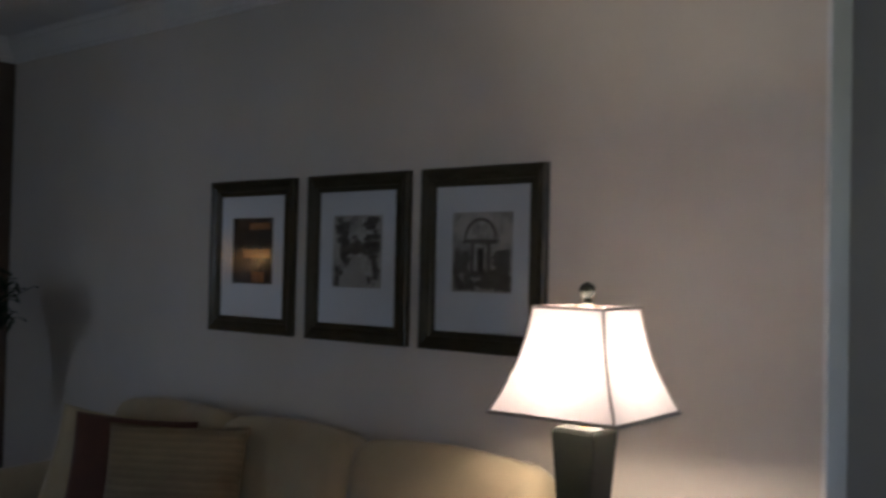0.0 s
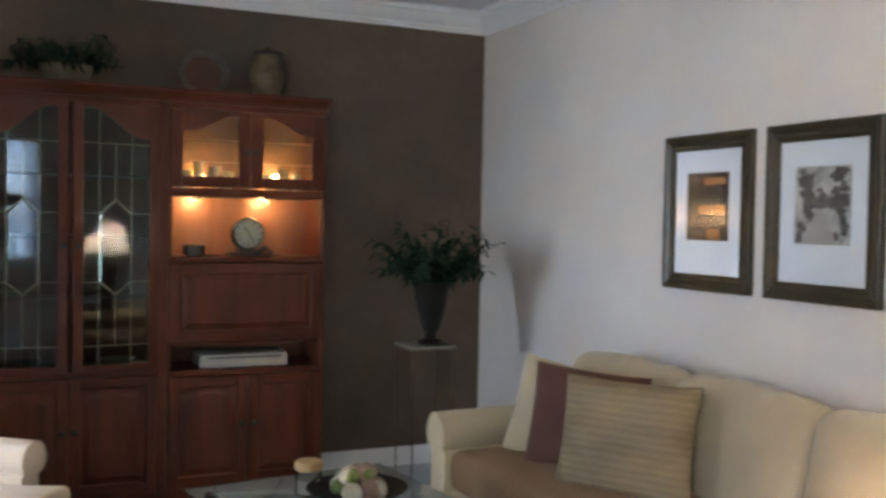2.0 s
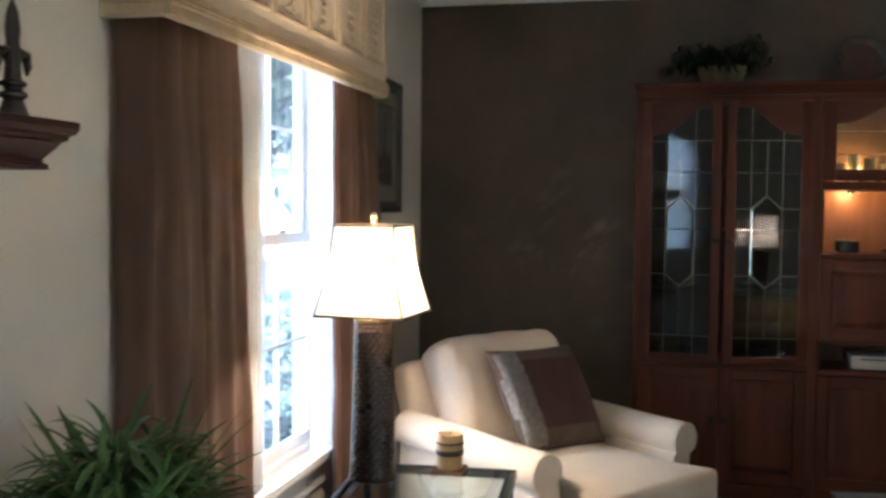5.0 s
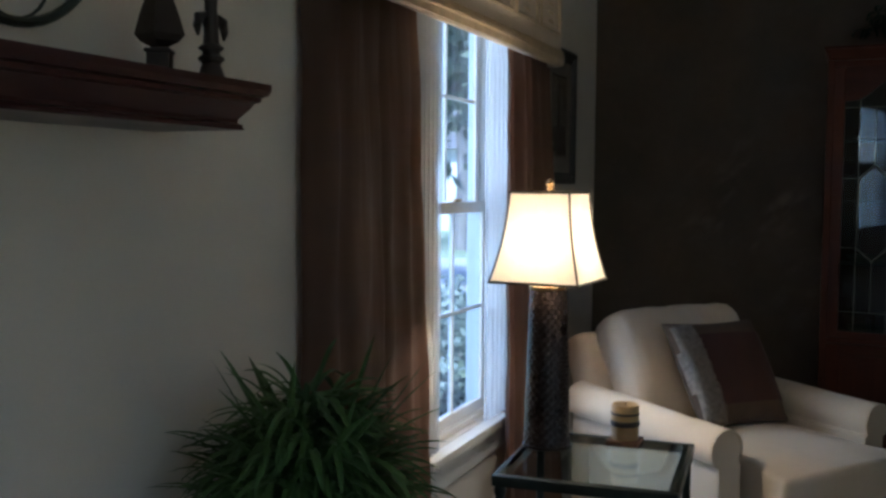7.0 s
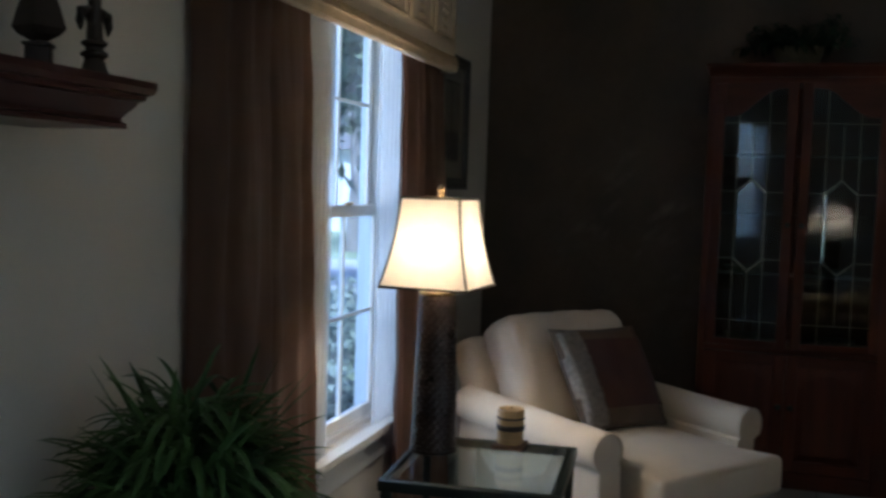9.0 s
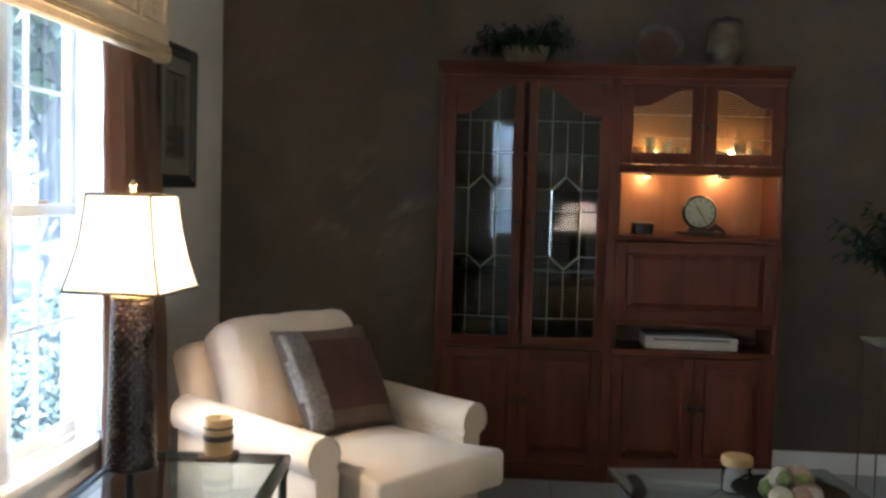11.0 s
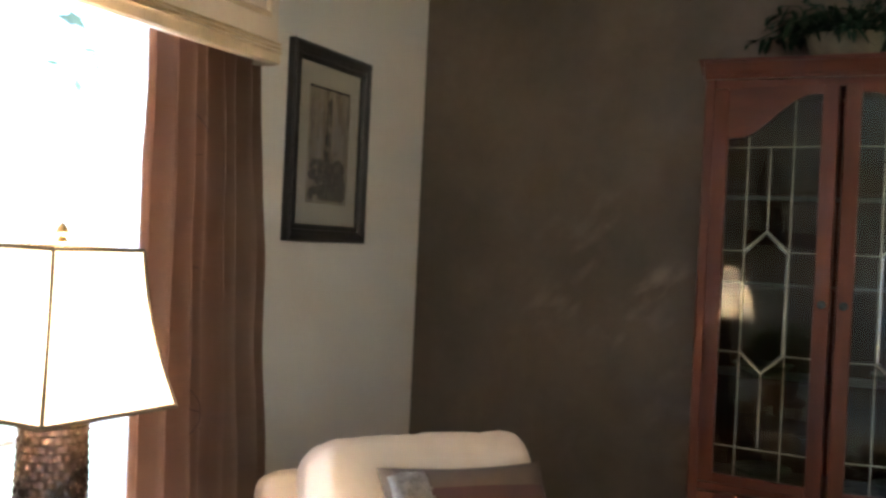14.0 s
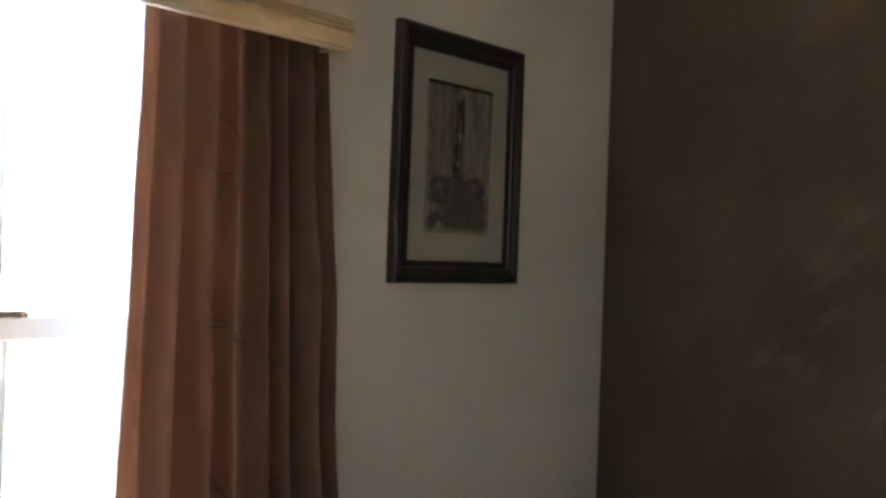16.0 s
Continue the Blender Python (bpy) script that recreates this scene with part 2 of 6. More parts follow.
M_LEAFDARK = material("dark_foliage", (0.009, 0.024, 0.011), 0.7, 0.35, 6, 60, 0.1, color2=(0.017, 0.040, 0.019), spec=0.15)
M_POT = material("dark_urn", (0.012, 0.011, 0.009), 0.6, 0.25, 8, 60, 0.3, spec=0.15)
M_TERRA = material("brown_pot", (0.12, 0.06, 0.03), 0.6, 0.2, 8, 60, 0.2)
M_STONEWARE = material("glazed_cream_bowl", (0.15, 0.115, 0.058), 0.45, 0.3, 14, 60, 0.15, color2=(0.075, 0.052, 0.026))
M_CANDLE = material("tan_candle_wax", (0.42, 0.27, 0.12), 0.5, 0.15, 12, 60, 0.1)
M_WHITEBOX = material("cream_player", (0.36, 0.345, 0.30), 0.45, 0.05)
M_GREEN = material("lawn", (0.21, 0.25, 0.14), 0.9, 0.3, 1.0, 30, 0.4)

# ---- mesh helpers ----
def box(bm, lo, hi, m=None):
    """Adds a block between two corners."""
    (a, b, c), (d, e, f) = lo, hi
    vs = [bm.verts.new(Vector(p) if m is None else m @ Vector(p)) for p in ((a, b, c), (d, b, c), (d, e, c), (a, e, c), (a, b, f), (d, b, f), (d, e, f), (a, e, f))]
    for q in ((0, 3, 2, 1), (4, 5, 6, 7), (0, 1, 5, 4), (1, 2, 6, 5), (2, 3, 7, 6), (3, 0, 4, 7)):
        bm.faces.new([vs[i] for i in q])
    return vs


def boxes(*pairs, bevel=0.0, seg=2, m=None):
    bm = bmesh.new()
    for lo, hi in pairs:
        box(bm, lo, hi, m)
    if bevel:
        bmesh.ops.bevel(bm, geom=bm.edges[:], offset=bevel, segments=seg, affect='EDGES', profile=0.6)
    return bm


def lathe(profile, steps=28, bm=None, m=None, caps=True):
    """A turned solid from (radius, height) pairs."""
    bm = bm or bmesh.new()
    rings = []
    for r, z in profile:
        ring = []
        for i in range(steps):
            a = 2 * math.pi * i / steps
            v = Vector((r * math.cos(a), r * math.sin(a), z))
            ring.append(bm.verts.new(m @ v if m else v))
        rings.append(ring)
    for lo, hi in zip(rings, rings[1:]):
        for i in range(steps):
            j = (i + 1) % steps
            bm.faces.new((lo[i], lo[j], hi[j], hi[i]))
    if caps:
        bm.faces.new(rings[0][::-1]), bm.faces.new(rings[-1])
    return bm


def sweep(section, start, end, out, bm=None, flip=False):
    """A moulding: section as (out, up) pairs, run straight from start to end; out: the level direction away from the wall."""
    bm = bm or bmesh.new()
    out, rows = Vector(out), []
    for p in (start, end):
        rows.append([bm.verts.new(Vector(p) + out * o + Vector((0, 0, u))) for o, u in section])
    n = len(section)
    for i in range(n):
        j = (i + 1) % n
        bm.faces.new((rows[0][i], rows[0][j], rows[1][j], rows[1][i]))
    bm.faces.new(rows[0][::-1]), bm.faces.new(rows[1])
    bmesh.ops.recalc_face_normals(bm, faces=bm.faces[:])
    return bm


def tube(points, radius, steps=8, bm=None):
    """A rod through points; radius: one number or one for each point."""
    bm = bm or bmesh.new()
    pts = [Vector(p) for p in points]
    rad = radius if isinstance(radius, (list, tuple)) else [radius] * len(pts)
    rings = []
    for i, p in enumerate(pts):
        d = (pts[min(i + 1, len(pts) - 1)] - pts[max(i - 1, 0)]).normalized()
        side = d.cross(Vector((0, 0, 1)) if abs(d.z) < 0.9 else Vector((1, 0, 0))).normalized()
        up = d.cross(side)
        rings.append([bm.verts.new(p + (side * math.cos(a) + up * math.sin(a)) * rad[i]) for a in [2 * math.pi * k / steps for k in range(steps)]])
    for lo, hi in zip(rings, rings[1:]):
        for i in range(steps):
            j = (i + 1) % steps
            bm.faces.new((lo[i], lo[j], hi[j], hi[i]))
    bm.faces.new(rings[0][::-1]), bm.faces.new(rings[-1])
    return bm


def cushion(w, d, h, puff=0.5, nx=14, ny=14, pinch=0.0, wrinkle=0.0, seed=0):
    """A stuffed pad, w by d by h, its middle at the origin: thick in the middle, thin at the seam."""
    bm = bmesh.new()
    grids = []
    for s in (1, -1):
        g = []
        for i in range(nx + 1):
            row = []
            for j in range(ny + 1):
                u, v = 2 * i / nx - 1, 2 * j / ny - 1
                edge = max(0.0, (1 - abs(u) ** 3.2) * (1 - abs(v) ** 3.2)) ** puff
                k = 1 - pinch * (abs(u) ** 2 + abs(v) ** 2 - abs(u * v) ** 2 * 2) * 0.5
                z = s * h / 2 * (0.06 + 0.94 * edge)
                if wrinkle:
                    z += wrinkle * noise.noise(Vector((u * 2.5 + seed, v * 2.5, s))) * edge
                row.append(bm.verts.new((u * w / 2 * k, v * d / 2 * k, z)))
            g.append(row)
        grids.append(g)
        for i in range(nx):
            for j in range(ny):
                q = (g[i][j], g[i + 1][j], g[i + 1][j + 1], g[i][j + 1])
                bm.faces.new(q if s > 0 else q[::-1])
    a, b = grids
    rim = [(i, 0) for i in range(nx)] + [(nx, j) for j in range(ny)] + [(i, ny) for i in range(nx, 0, -1)] + [(0, j) for j in range(ny, 0, -1)]
    for (i, j), (k, l) in zip(rim, rim[1:] + rim[:1]):
        bm.faces.new((a[i][j], b[i][j], b[k][l], a[k][l]))
    return bm


def slab(w, d, h, r=0.04, nx=10, crown=0.02, seed=1):
    """An upholstered block with rounded edges and a crowned top; its base at z 0."""
    bm = boxes(((-w / 2, -d / 2, 0), (w / 2, d / 2, h)))
    bmesh.ops.bevel(bm, geom=bm.edges[:], offset=r, segments=4, affect='EDGES', profile=0.5)
    bmesh.ops.subdivide_edges(bm, edges=[e for e in bm.edges if e.calc_length() > 0.12], cuts=5, use_grid_fill=True)
    for v in bm.verts:
        u, t = v.co.x / (w / 2), v.co.y / (d / 2)
        if v.co.z > h * 0.5:
            v.co.z += crown * max(0, 1 - u * u) * max(0, 1 - t * t)
        v.co += Vector((noise.noise(v.co * 7 + Vector((seed, 0, 0))), noise.noise(v.co * 7 + Vector((0, seed, 0))), 0)) * 0.004
    return bm


def link(name, bm, mat, smooth=30):
    me = bpy.data.meshes.new(name)
    bmesh.ops.recalc_face_normals(bm, faces=bm.faces[:])
    bm.to_mesh(me)
    bm.free()
    for m in (mat if isinstance(mat, (list, tuple)) else [mat]):
        me.materials.append(m)
    if smooth:
        me.polygons.foreach_set("use_smooth", [True] * len(me.polygons))
        me.set_sharp_from_angle(angle=radians(smooth))
    return new(name, me)


def part(name, bm, mat, parent, label="", smooth=35):
    ob = link(name, bm, mat, smooth)
    ob.parent = parent
    if label:
        ob["label"] = label
    return ob


def thing(name, m, label, category, group=""):
    ob = new(name)
    ob.empty_display_size = 0.05
    ob.matrix_world = m
    return tagged(ob, label, category, group)


def piece(name, bm, mat, label, category, smooth=35, kind="", group="", m=None):
    ob = link(name, bm, mat, smooth)
    if m is not None:
        ob.matrix_world = m
    return tagged(ob, label, category, group, kind)


def place(ob, m):
    """Lays a part's pose within its thing."""
    ob.matrix_basis = m
    return ob

# ---- setting ----
def setting(name, bm, mat, label, category, smooth=0):
    return piece(name, bm, mat, label, category, smooth, kind="structure")


WY0, WY1, WZ0, WZ1 = 3.45, 4.12, 0.42, 2.02       # rough opening of the side window
NY0, NY1, NZ0, NZ1 = -0.9, 0.45, 0.86, 2.05       # rough opening of the window beside the start
HY0, HY1, HZ0, HZ1 = -1.3, 0.3, 0.9, 2.1          # rough opening of the added hall window
floor = setting("floor", boxes(((XL - TW, YB - TW, -0.12), (XH + TW, YD + TW, -0.006))), M_GROUT, "grey tiled floor with dark joints", "floor")
ceiling = setting("ceiling", boxes(((XL - TW, YB - TW, CEIL), (XH + TW, YD + TW, CEIL + 0.12))), M_CEIL, "plain white painted ceiling", "ceiling")
wall_dark = setting("wall_north", boxes(((XL, YD, 0), (XR, YD + TW, CEIL))), M_DARK, "dark brown mottled faux plaster accent wall", "wall")
wall_sofa = setting("wall_east", boxes(((XR, YS, 0), (XR + TW, YD + TW, CEIL)), bevel=0.004), M_WALL, "pale grey painted wall behind the sofa", "wall")
wall_window = setting("wall_west", boxes(((XL - TW, YB, 0), (XL, NY0, CEIL)), ((XL - TW, NY1, 0), (XL, WY0, CEIL)), ((XL - TW, NY0, 0), (XL, NY1, NZ0)), ((XL - TW, NY0, NZ1), (XL, NY1, CEIL)), ((XL - TW, WY1, 0), (XL, YD + TW, CEIL)), ((XL - TW, WY0, 0), (XL, WY1, WZ0)), ((XL - TW, WY0, WZ1), (XL, WY1, CEIL))), M_WALL, "pale beige painted wall with a tall window", "wall")
wall_back = setting("wall_south", boxes(((XL - TW, YB - TW, 0), (XH, YB, CEIL))), M_WALL, "plain pale painted wall", "wall")
wall_hall = setting("wall_hall", boxes(((XH, YB - TW, 0), (XH + TW, HY0, CEIL)), ((XH, HY1, 0), (XH + TW, YD + TW, CEIL)), ((XH, HY0, 0), (XH + TW, HY1, HZ0)), ((XH, HY0, HZ1), (XH + TW, HY1, CEIL)), ((XR + TW, YD, 0), (XH, YD + TW, CEIL))), M_WALL, "pale grey painted hall wall", "wall")

# crown moulding, baseboard
CROWN_SEC = [(0, 0), (0.012, 0), (0.014, 0.012), (0.026, 0.016), (0.030, 0.028), (0.046, 0.040), (0.066, 0.066), (0.074, 0.082), (0.088, 0.086), (0.090, 0.104), (0.098, 0.106), (0.098, CEIL - CROWN), (0, CEIL - CROWN)]
BASE_SEC = [(0, 0), (0.014, 0), (0.014, 0.075), (0.010, 0.085), (0.011, 0.092), (0.005, 0.10), (0, 0.10)]
for sec, z, nm, lab, cat in ((CROWN_SEC, CROWN, "trim_crown", "white stepped crown moulding", "moulding"), (BASE_SEC, 0.0, "baseboard", "white painted baseboard", "baseboard")):
    bm = bmesh.new()
    sweep(sec, (XL, YD, z), (XR, YD, z), (0, -1, 0), bm)
    sweep(sec, (XR, YD - 0.001, z), (XR, YS, z), (-1, 0, 0), bm)
    sweep(sec, (XL, YB, z), (XL, YD - 0.001, z), (1, 0, 0), bm)
    sweep(sec, (XL, YB, z), (XH, YB, z), (0, 1, 0), bm)
    setting(nm, bm, M_TRIM, lab, cat, 25)


def double_hung(name, y0, y1, z0, z1, label):
    """One double-hung sash window with two by two panes in each sash, set in the side wall."""
    win = thing(name, Matrix(), label, "window")
    win["kind"] = "structure"
    x = XL - 0.10
    part("window_frame", boxes(((x - 0.03, y0, z0), (x + 0.07, y0 + 0.025, z1)), ((x - 0.03, y1 - 0.025, z0), (x + 0.07, y1, z1)), ((x - 0.03, y0 + 0.025, z0), (x + 0.07, y1 - 0.025, z0 + 0.02)), ((x - 0.03, y0 + 0.025, z1 - 0.02), (x + 0.07, y1 - 0.025, z1))), M_TRIM, win)
    zm = 1.205
    for k, (a, b, dx) in enumerate(((z0 + 0.02, zm + 0.02, 0.02), (zm - 0.02, z1 - 0.02, -0.012))):
        ya, yb = y0 + 0.025, y1 - 0.025
        st = 0.032
        sash = part("sash", boxes(((x + dx, ya, a), (x + dx + 0.03, ya + st, b)), ((x + dx, yb - st, a), (x + dx + 0.03, yb, b)), ((x + dx, ya + st, a), (x + dx + 0.03, yb - st, a + 0.04)), ((x + dx, ya + st, b - 0.04), (x + dx + 0.03, yb - st, b)), bevel=0.003, seg=1), M_TRIM, win)
        ym, zc = (ya + yb) / 2, (a + b) / 2
        part("muntin", boxes(((x + dx + 0.006, ym - 0.006, a + 0.04), (x + dx + 0.024, ym + 0.006, b - 0.04))), M_TRIM, sash)
        part("muntin", boxes(((x + dx + 0.008, ya + st, zc - 0.006), (x + dx + 0.022, yb - st, zc + 0.006))), M_TRIM, sash)
        pane = part("pane", boxes(((x + dx + 0.013, ya + st, a + 0.04), (x + dx + 0.017, yb - st, b - 0.04))), M_GLASS, sash)
        pane.visible_shadow = False
    part("sash_lock", boxes(((x + 0.05, (y0 + y1) / 2 - 0.03, zm + 0.02), (x + 0.065, (y0 + y1) / 2 + 0.03, zm + 0.032)), bevel=0.004), M_BRASS, win, "small brass sash lock")
    return win


double_hung("window_1", WY0, WY1, WZ0, WZ1, "white double-hung sash window with muntins, daylight behind")
bm = boxes(((XL - 0.06, WY0 - 0.07, WZ0 - 0.035), (XL + 0.05, WY1 + 0.07, WZ0 - 0.002)), bevel=0.008)
sweep([(0, -0.10), (0.012, -0.10), (0.016, -0.09), (0.012, -0.05), (0.02, -0.02), (0.02, 0), (0, 0)], (XL, WY0 - 0.05, WZ0 - 0.036), (XL, WY1 + 0.05, WZ0 - 0.036), (1, 0, 0), bm)
setting("window_sill", bm, M_TRIM, "white painted window stool and apron", "window sill", 30)
bm = boxes(((XL, WY0 - 0.07, WZ0), (XL + 0.018, WY0 - 0.002, WZ1 + 0.07)), ((XL, WY1 + 0.002, WZ0), (XL + 0.018, WY1 + 0.07, WZ1 + 0.07)), ((XL, WY0 - 0.002, WZ1 + 0.002), (XL + 0.018, WY1 + 0.002, WZ1 + 0.07)), bevel=0.004)
setting("trim_window", bm, M_TRIM, "white painted window casing", "trim", 30)

# the window beside the start of the walk
bw = thing("window_2", Matrix(), "white window with muntins near the start of the wall", "window")
bw["kind"] = "structure"
xw = XL - 0.07
part("window_frame", boxes(((xw, NY0, NZ0), (xw + 0.05, NY0 + 0.045, NZ1)), ((xw, NY1 - 0.045, NZ0), (xw + 0.05, NY1, NZ1)), ((xw, NY0 + 0.045, NZ0), (xw + 0.05, NY1 - 0.045, NZ0 + 0.045)), ((xw, NY0 + 0.045, NZ1 - 0.045), (xw + 0.05, NY1 - 0.045, NZ1)), bevel=0.003, seg=1), M_TRIM, bw)
for k in (1, 2):
    ym = NY0 + (NY1 - NY0) * k / 3
    part("muntin", boxes(((xw + 0.01, ym - 0.012, NZ0 + 0.045), (xw + 0.03, ym + 0.012, NZ1 - 0.045))), M_TRIM, bw)
part("muntin", boxes(((xw + 0.012, NY0 + 0.045, 1.44), (xw + 0.028, NY1 - 0.045, 1.465))), M_TRIM, bw)
part("window_sill", boxes(((XL - 0.02, NY0 - 0.05, NZ0 - 0.03), (XL + 0.04, NY1 + 0.05, NZ0 - 0.001)), bevel=0.004), M_TRIM, bw)
near_pane = part("pane", boxes(((xw + 0.036, NY0 + 0.045, NZ0 + 0.045), (xw + 0.040, NY1 - 0.045, NZ1 - 0.045))), M_GLASS, bw, smooth=0)
near_pane.visible_shadow = False
# unseen window added to the hall wall to let in extra light
hw = thing("window_3", Matrix(), "added unseen hall window with white muntins", "window")
hw["kind"] = "structure"
part("window_frame", boxes(((XH - 0.01, HY0, HZ0), (XH + 0.06, HY0 + 0.045, HZ1)), ((XH - 0.01, HY1 - 0.045, HZ0), (XH + 0.06, HY1, HZ1)), ((XH - 0.01, HY0 + 0.045, HZ0), (XH + 0.06, HY1 - 0.045, HZ0 + 0.045)), ((XH - 0.01, HY0 + 0.045, HZ1 - 0.045), (XH + 0.06, HY1 - 0.045, HZ1)), bevel=0.003, seg=1), M_TRIM, hw)
part("muntin", boxes(((XH + 0.01, (HY0 + HY1) / 2 - 0.012, HZ0 + 0.045), (XH + 0.03, (HY0 + HY1) / 2 + 0.012, HZ1 - 0.045))), M_TRIM, hw)
part("muntin", boxes(((XH + 0.012, HY0 + 0.045, 1.49), (XH + 0.028, HY1 - 0.045, 1.51))), M_TRIM, hw)
setting("trim_opening", boxes(((XR - 0.012, YS - 0.016, 0), (XR + TW + 0.012, YS - 0.001, CEIL - 0.001)), bevel=0.003), M_TRIM, "white painted casing at the end of the wall", "trim", 30)

# ---- outdoors ----
ground = setting("ground", boxes(((-400, -400, -0.6), (400, 400, -0.45))), M_GREEN, "mown green lawn in sunlight", "ground")
M_PATH = material("pale_concrete", (0.42, 0.41, 0.39), 0.8, 0.1, 2, 40, 0.2)
road = setting("road", boxes(((-60, 14.5, -0.45), (30, 21.0, -0.42))), M_PATH, "pale concrete driveway across the lawn", "driveway")
eave = thing("eave", Matrix(), "white boarded eave over the window", "eave")
eave["kind"] = "structure"
for k in range(7):
    part("board", boxes(((XL - TW - 0.115 - 0.1 * k, YB, 2.26), (XL - TW - 0.02 - 0.1 * k, YD + 1.2, 2.275)), bevel=0.003, seg=1), M_TRIM, eave)
part("fascia", boxes(((XL - TW - 0.745, YB, 2.20), (XL - TW - 0.722, YD + 1.2, 2.40))), M_TRIM, eave)
M_BARK = material("grey_bark", (0.20, 0.18, 0.155), 0.9, 0.25, 4, 25, 0.8, stretch=(3, 3, 0.6), depth=0.02)
M_CROWN = material("tree_leaves", (0.07, 0.10, 0.045), 0.6, 0.4, 1.2, 20, 0.1, color2=(0.12, 0.15, 0.08))


def tree(x, y, h, seed, label):
    """A trunk that forks into limbs, with a loose crown of many small leaf clumps, some hanging."""
    rnd = random.Random(seed)
    t = thing("tree", pose(x, y, -0.46), label, "tree")
    bm = bmesh.new()
    tube([(0, 0, -0.1), (0.05, 0.02, h * 0.2), (-0.04, 0.05, h * 0.4), (0.05, 0, h * 0.62)], [0.26, 0.19, 0.15, 0.09], 10, bm)
    tips = []
    for k in range(9):
        a, r, z = k * 2.4 + rnd.random(), h * rnd.uniform(0.2, 0.36), h * rnd.uniform(0.36, 0.55)
        end = (r * math.cos(a), r * math.sin(a), z + h * rnd.uniform(0.12, 0.34))
        mid = (end[0] * 0.45, end[1] * 0.45, (z + end[2]) / 2 + 0.2)
        tube([(0, 0.02, z), mid, end], [0.07, 0.045, 0.015], 6, bm)
        tips += [mid, end, ((mid[0] + end[0]) / 2, (mid[1] + end[1]) / 2, (mid[2] + end[2]) / 2)]
    part("trunk", bm, M_BARK, t)
    vs, fs = [], []
    for tip in tips:
        for _ in range(150):
            p = Vector(tip) + Vector((rnd.gauss(0, h * 0.085), rnd.gauss(0, h * 0.085), rnd.gauss(-h * 0.03, h * 0.075)))
            u = Vector((rnd.gauss(0, 1), rnd.gauss(0, 1), rnd.gauss(-0.6, 0.8))).normalized() * rnd.uniform(0.06, 0.16)
            w = u.cross(Vector((rnd.gauss(0, 1), rnd.gauss(0, 1), rnd.gauss(0, 1)))).normalized() * rnd.uniform(0.03, 0.06)
            n = len(vs)
            vs += [p - u, p + w, p + u, p - w]
            fs.append((n, n + 1, n + 2, n + 3))
    me = bpy.data.meshes.new("crown")
    me.from_pydata([tuple(v) for v in vs], [], fs)
    me.materials.append(M_CROWN)
    c = new("crown", me)
    c.parent = t
    c["kind"] = "stuff"
    return t


tree(-4.6, 10.4, 5.2, 3, "shade tree with hanging foliage on the lawn")
tree(-7.2, 14.0, 6.0, 5, "leafy shade tree beside the driveway")
tree(-9.5, 24.0, 8.5, 8, "tall leafy tree beyond the driveway")
tree(-13.5, 21.0, 8.0, 11, "tall leafy tree beyond the driveway")
M_SHRUB = material("pale_shrub_leaves", (0.11, 0.14, 0.10), 0.5, 0.3, 3, 30, 0.1, color2=(0.20, 0.23, 0.18))


def shrub(x, y, r, h, seed, label):
    """A low bush: short stems and a loose heap of small leaves."""
    rnd = random.Random(seed)
    t = thing("shrub", pose(x, y, -0.45), label, "shrub", "bushes under the window")
    bm = bmesh.new()
    for k in range(7):
        a = k * 0.9 + rnd.random()
        tube([(0.03 * math.cos(a), 0.03 * math.sin(a), 0), (0.3 * r * math.cos(a), 0.3 * r * math.sin(a), h * 0.4), (0.65 * r * math.cos(a), 0.65 * r * math.sin(a), h * 0.75)], [0.015, 0.011, 0.005], 5, bm)
    part("stems", bm, M_BARK, t)
    vs, fs = [], []
    for _ in range(1500):
        a, b, q = rnd.uniform(0, 6.2832), math.asin(rnd.uniform(-0.1, 1)), rnd.uniform(0.6, 1.0) * (1 + 0.18 * noise.noise(Vector((seed, rnd.random() * 3, 0))))
        p = Vector((r * q * math.cos(a) * math.cos(b), r * q * math.sin(a) * math.cos(b), h * 0.25 + h * 0.75 * q * math.sin(b)))
        p += Vector((0, 0, 0.12 * h * noise.noise(p * 3 + Vector((seed, 0, 0)))))
        u = Vector((rnd.gauss(0, 1), rnd.gauss(0, 1), rnd.gauss(0, 1))).normalized() * rnd.uniform(0.02, 0.05)
        w = u.cross(Vector((rnd.gauss(0, 1), rnd.gauss(0, 1), rnd.gauss(0, 1)))).normalized() * rnd.uniform(0.012, 0.025)
        n = len(vs)
        vs += [tuple(p - u), tuple(p + w), tuple(p + u), tuple(p - w)]
        fs.append((n, n + 1, n + 2, n + 3))
    me = bpy.data.meshes.new("leaves")
    me.from_pydata(vs, [], fs)
    me.materials.append(M_SHRUB)
    c = new("leaves", me)
    c.parent = t
    c["kind"] = "stuff"


shrub(-3.15, 7.7, 0.55, 0.85, 2, "pale leafy bush beside the walk outside the window")
shrub(-3.75, 9.0, 0.60, 0.95, 4, "pale leafy bush beside the walk outside the window")
shrub(-2.75, 6.4, 0.45, 0.60, 6, "low pale leafy bush close to the house")
setting("pavement", boxes(((-9.0, 9.9, -0.45), (-2.2, 11.3, -0.425))), M_PATH, "pale concrete walk across the lawn", "walkway")
M_SIDING = material("white_siding", (0.6, 0.6, 0.58), 0.7, 0.05, 2, 40, 0.1)
M_ROOF = material("grey_shingle", (0.12, 0.115, 0.11), 0.9, 0.2, 6, 40, 0.5)
house = thing("house", pose(-16, 36, -0.45), "white neighbouring house with a grey roof across the lawn", "house")
part("wall", boxes(((-6, -3, 0), (6, 3, 3))), M_SIDING, house, smooth=0)
bm = bmesh.new()
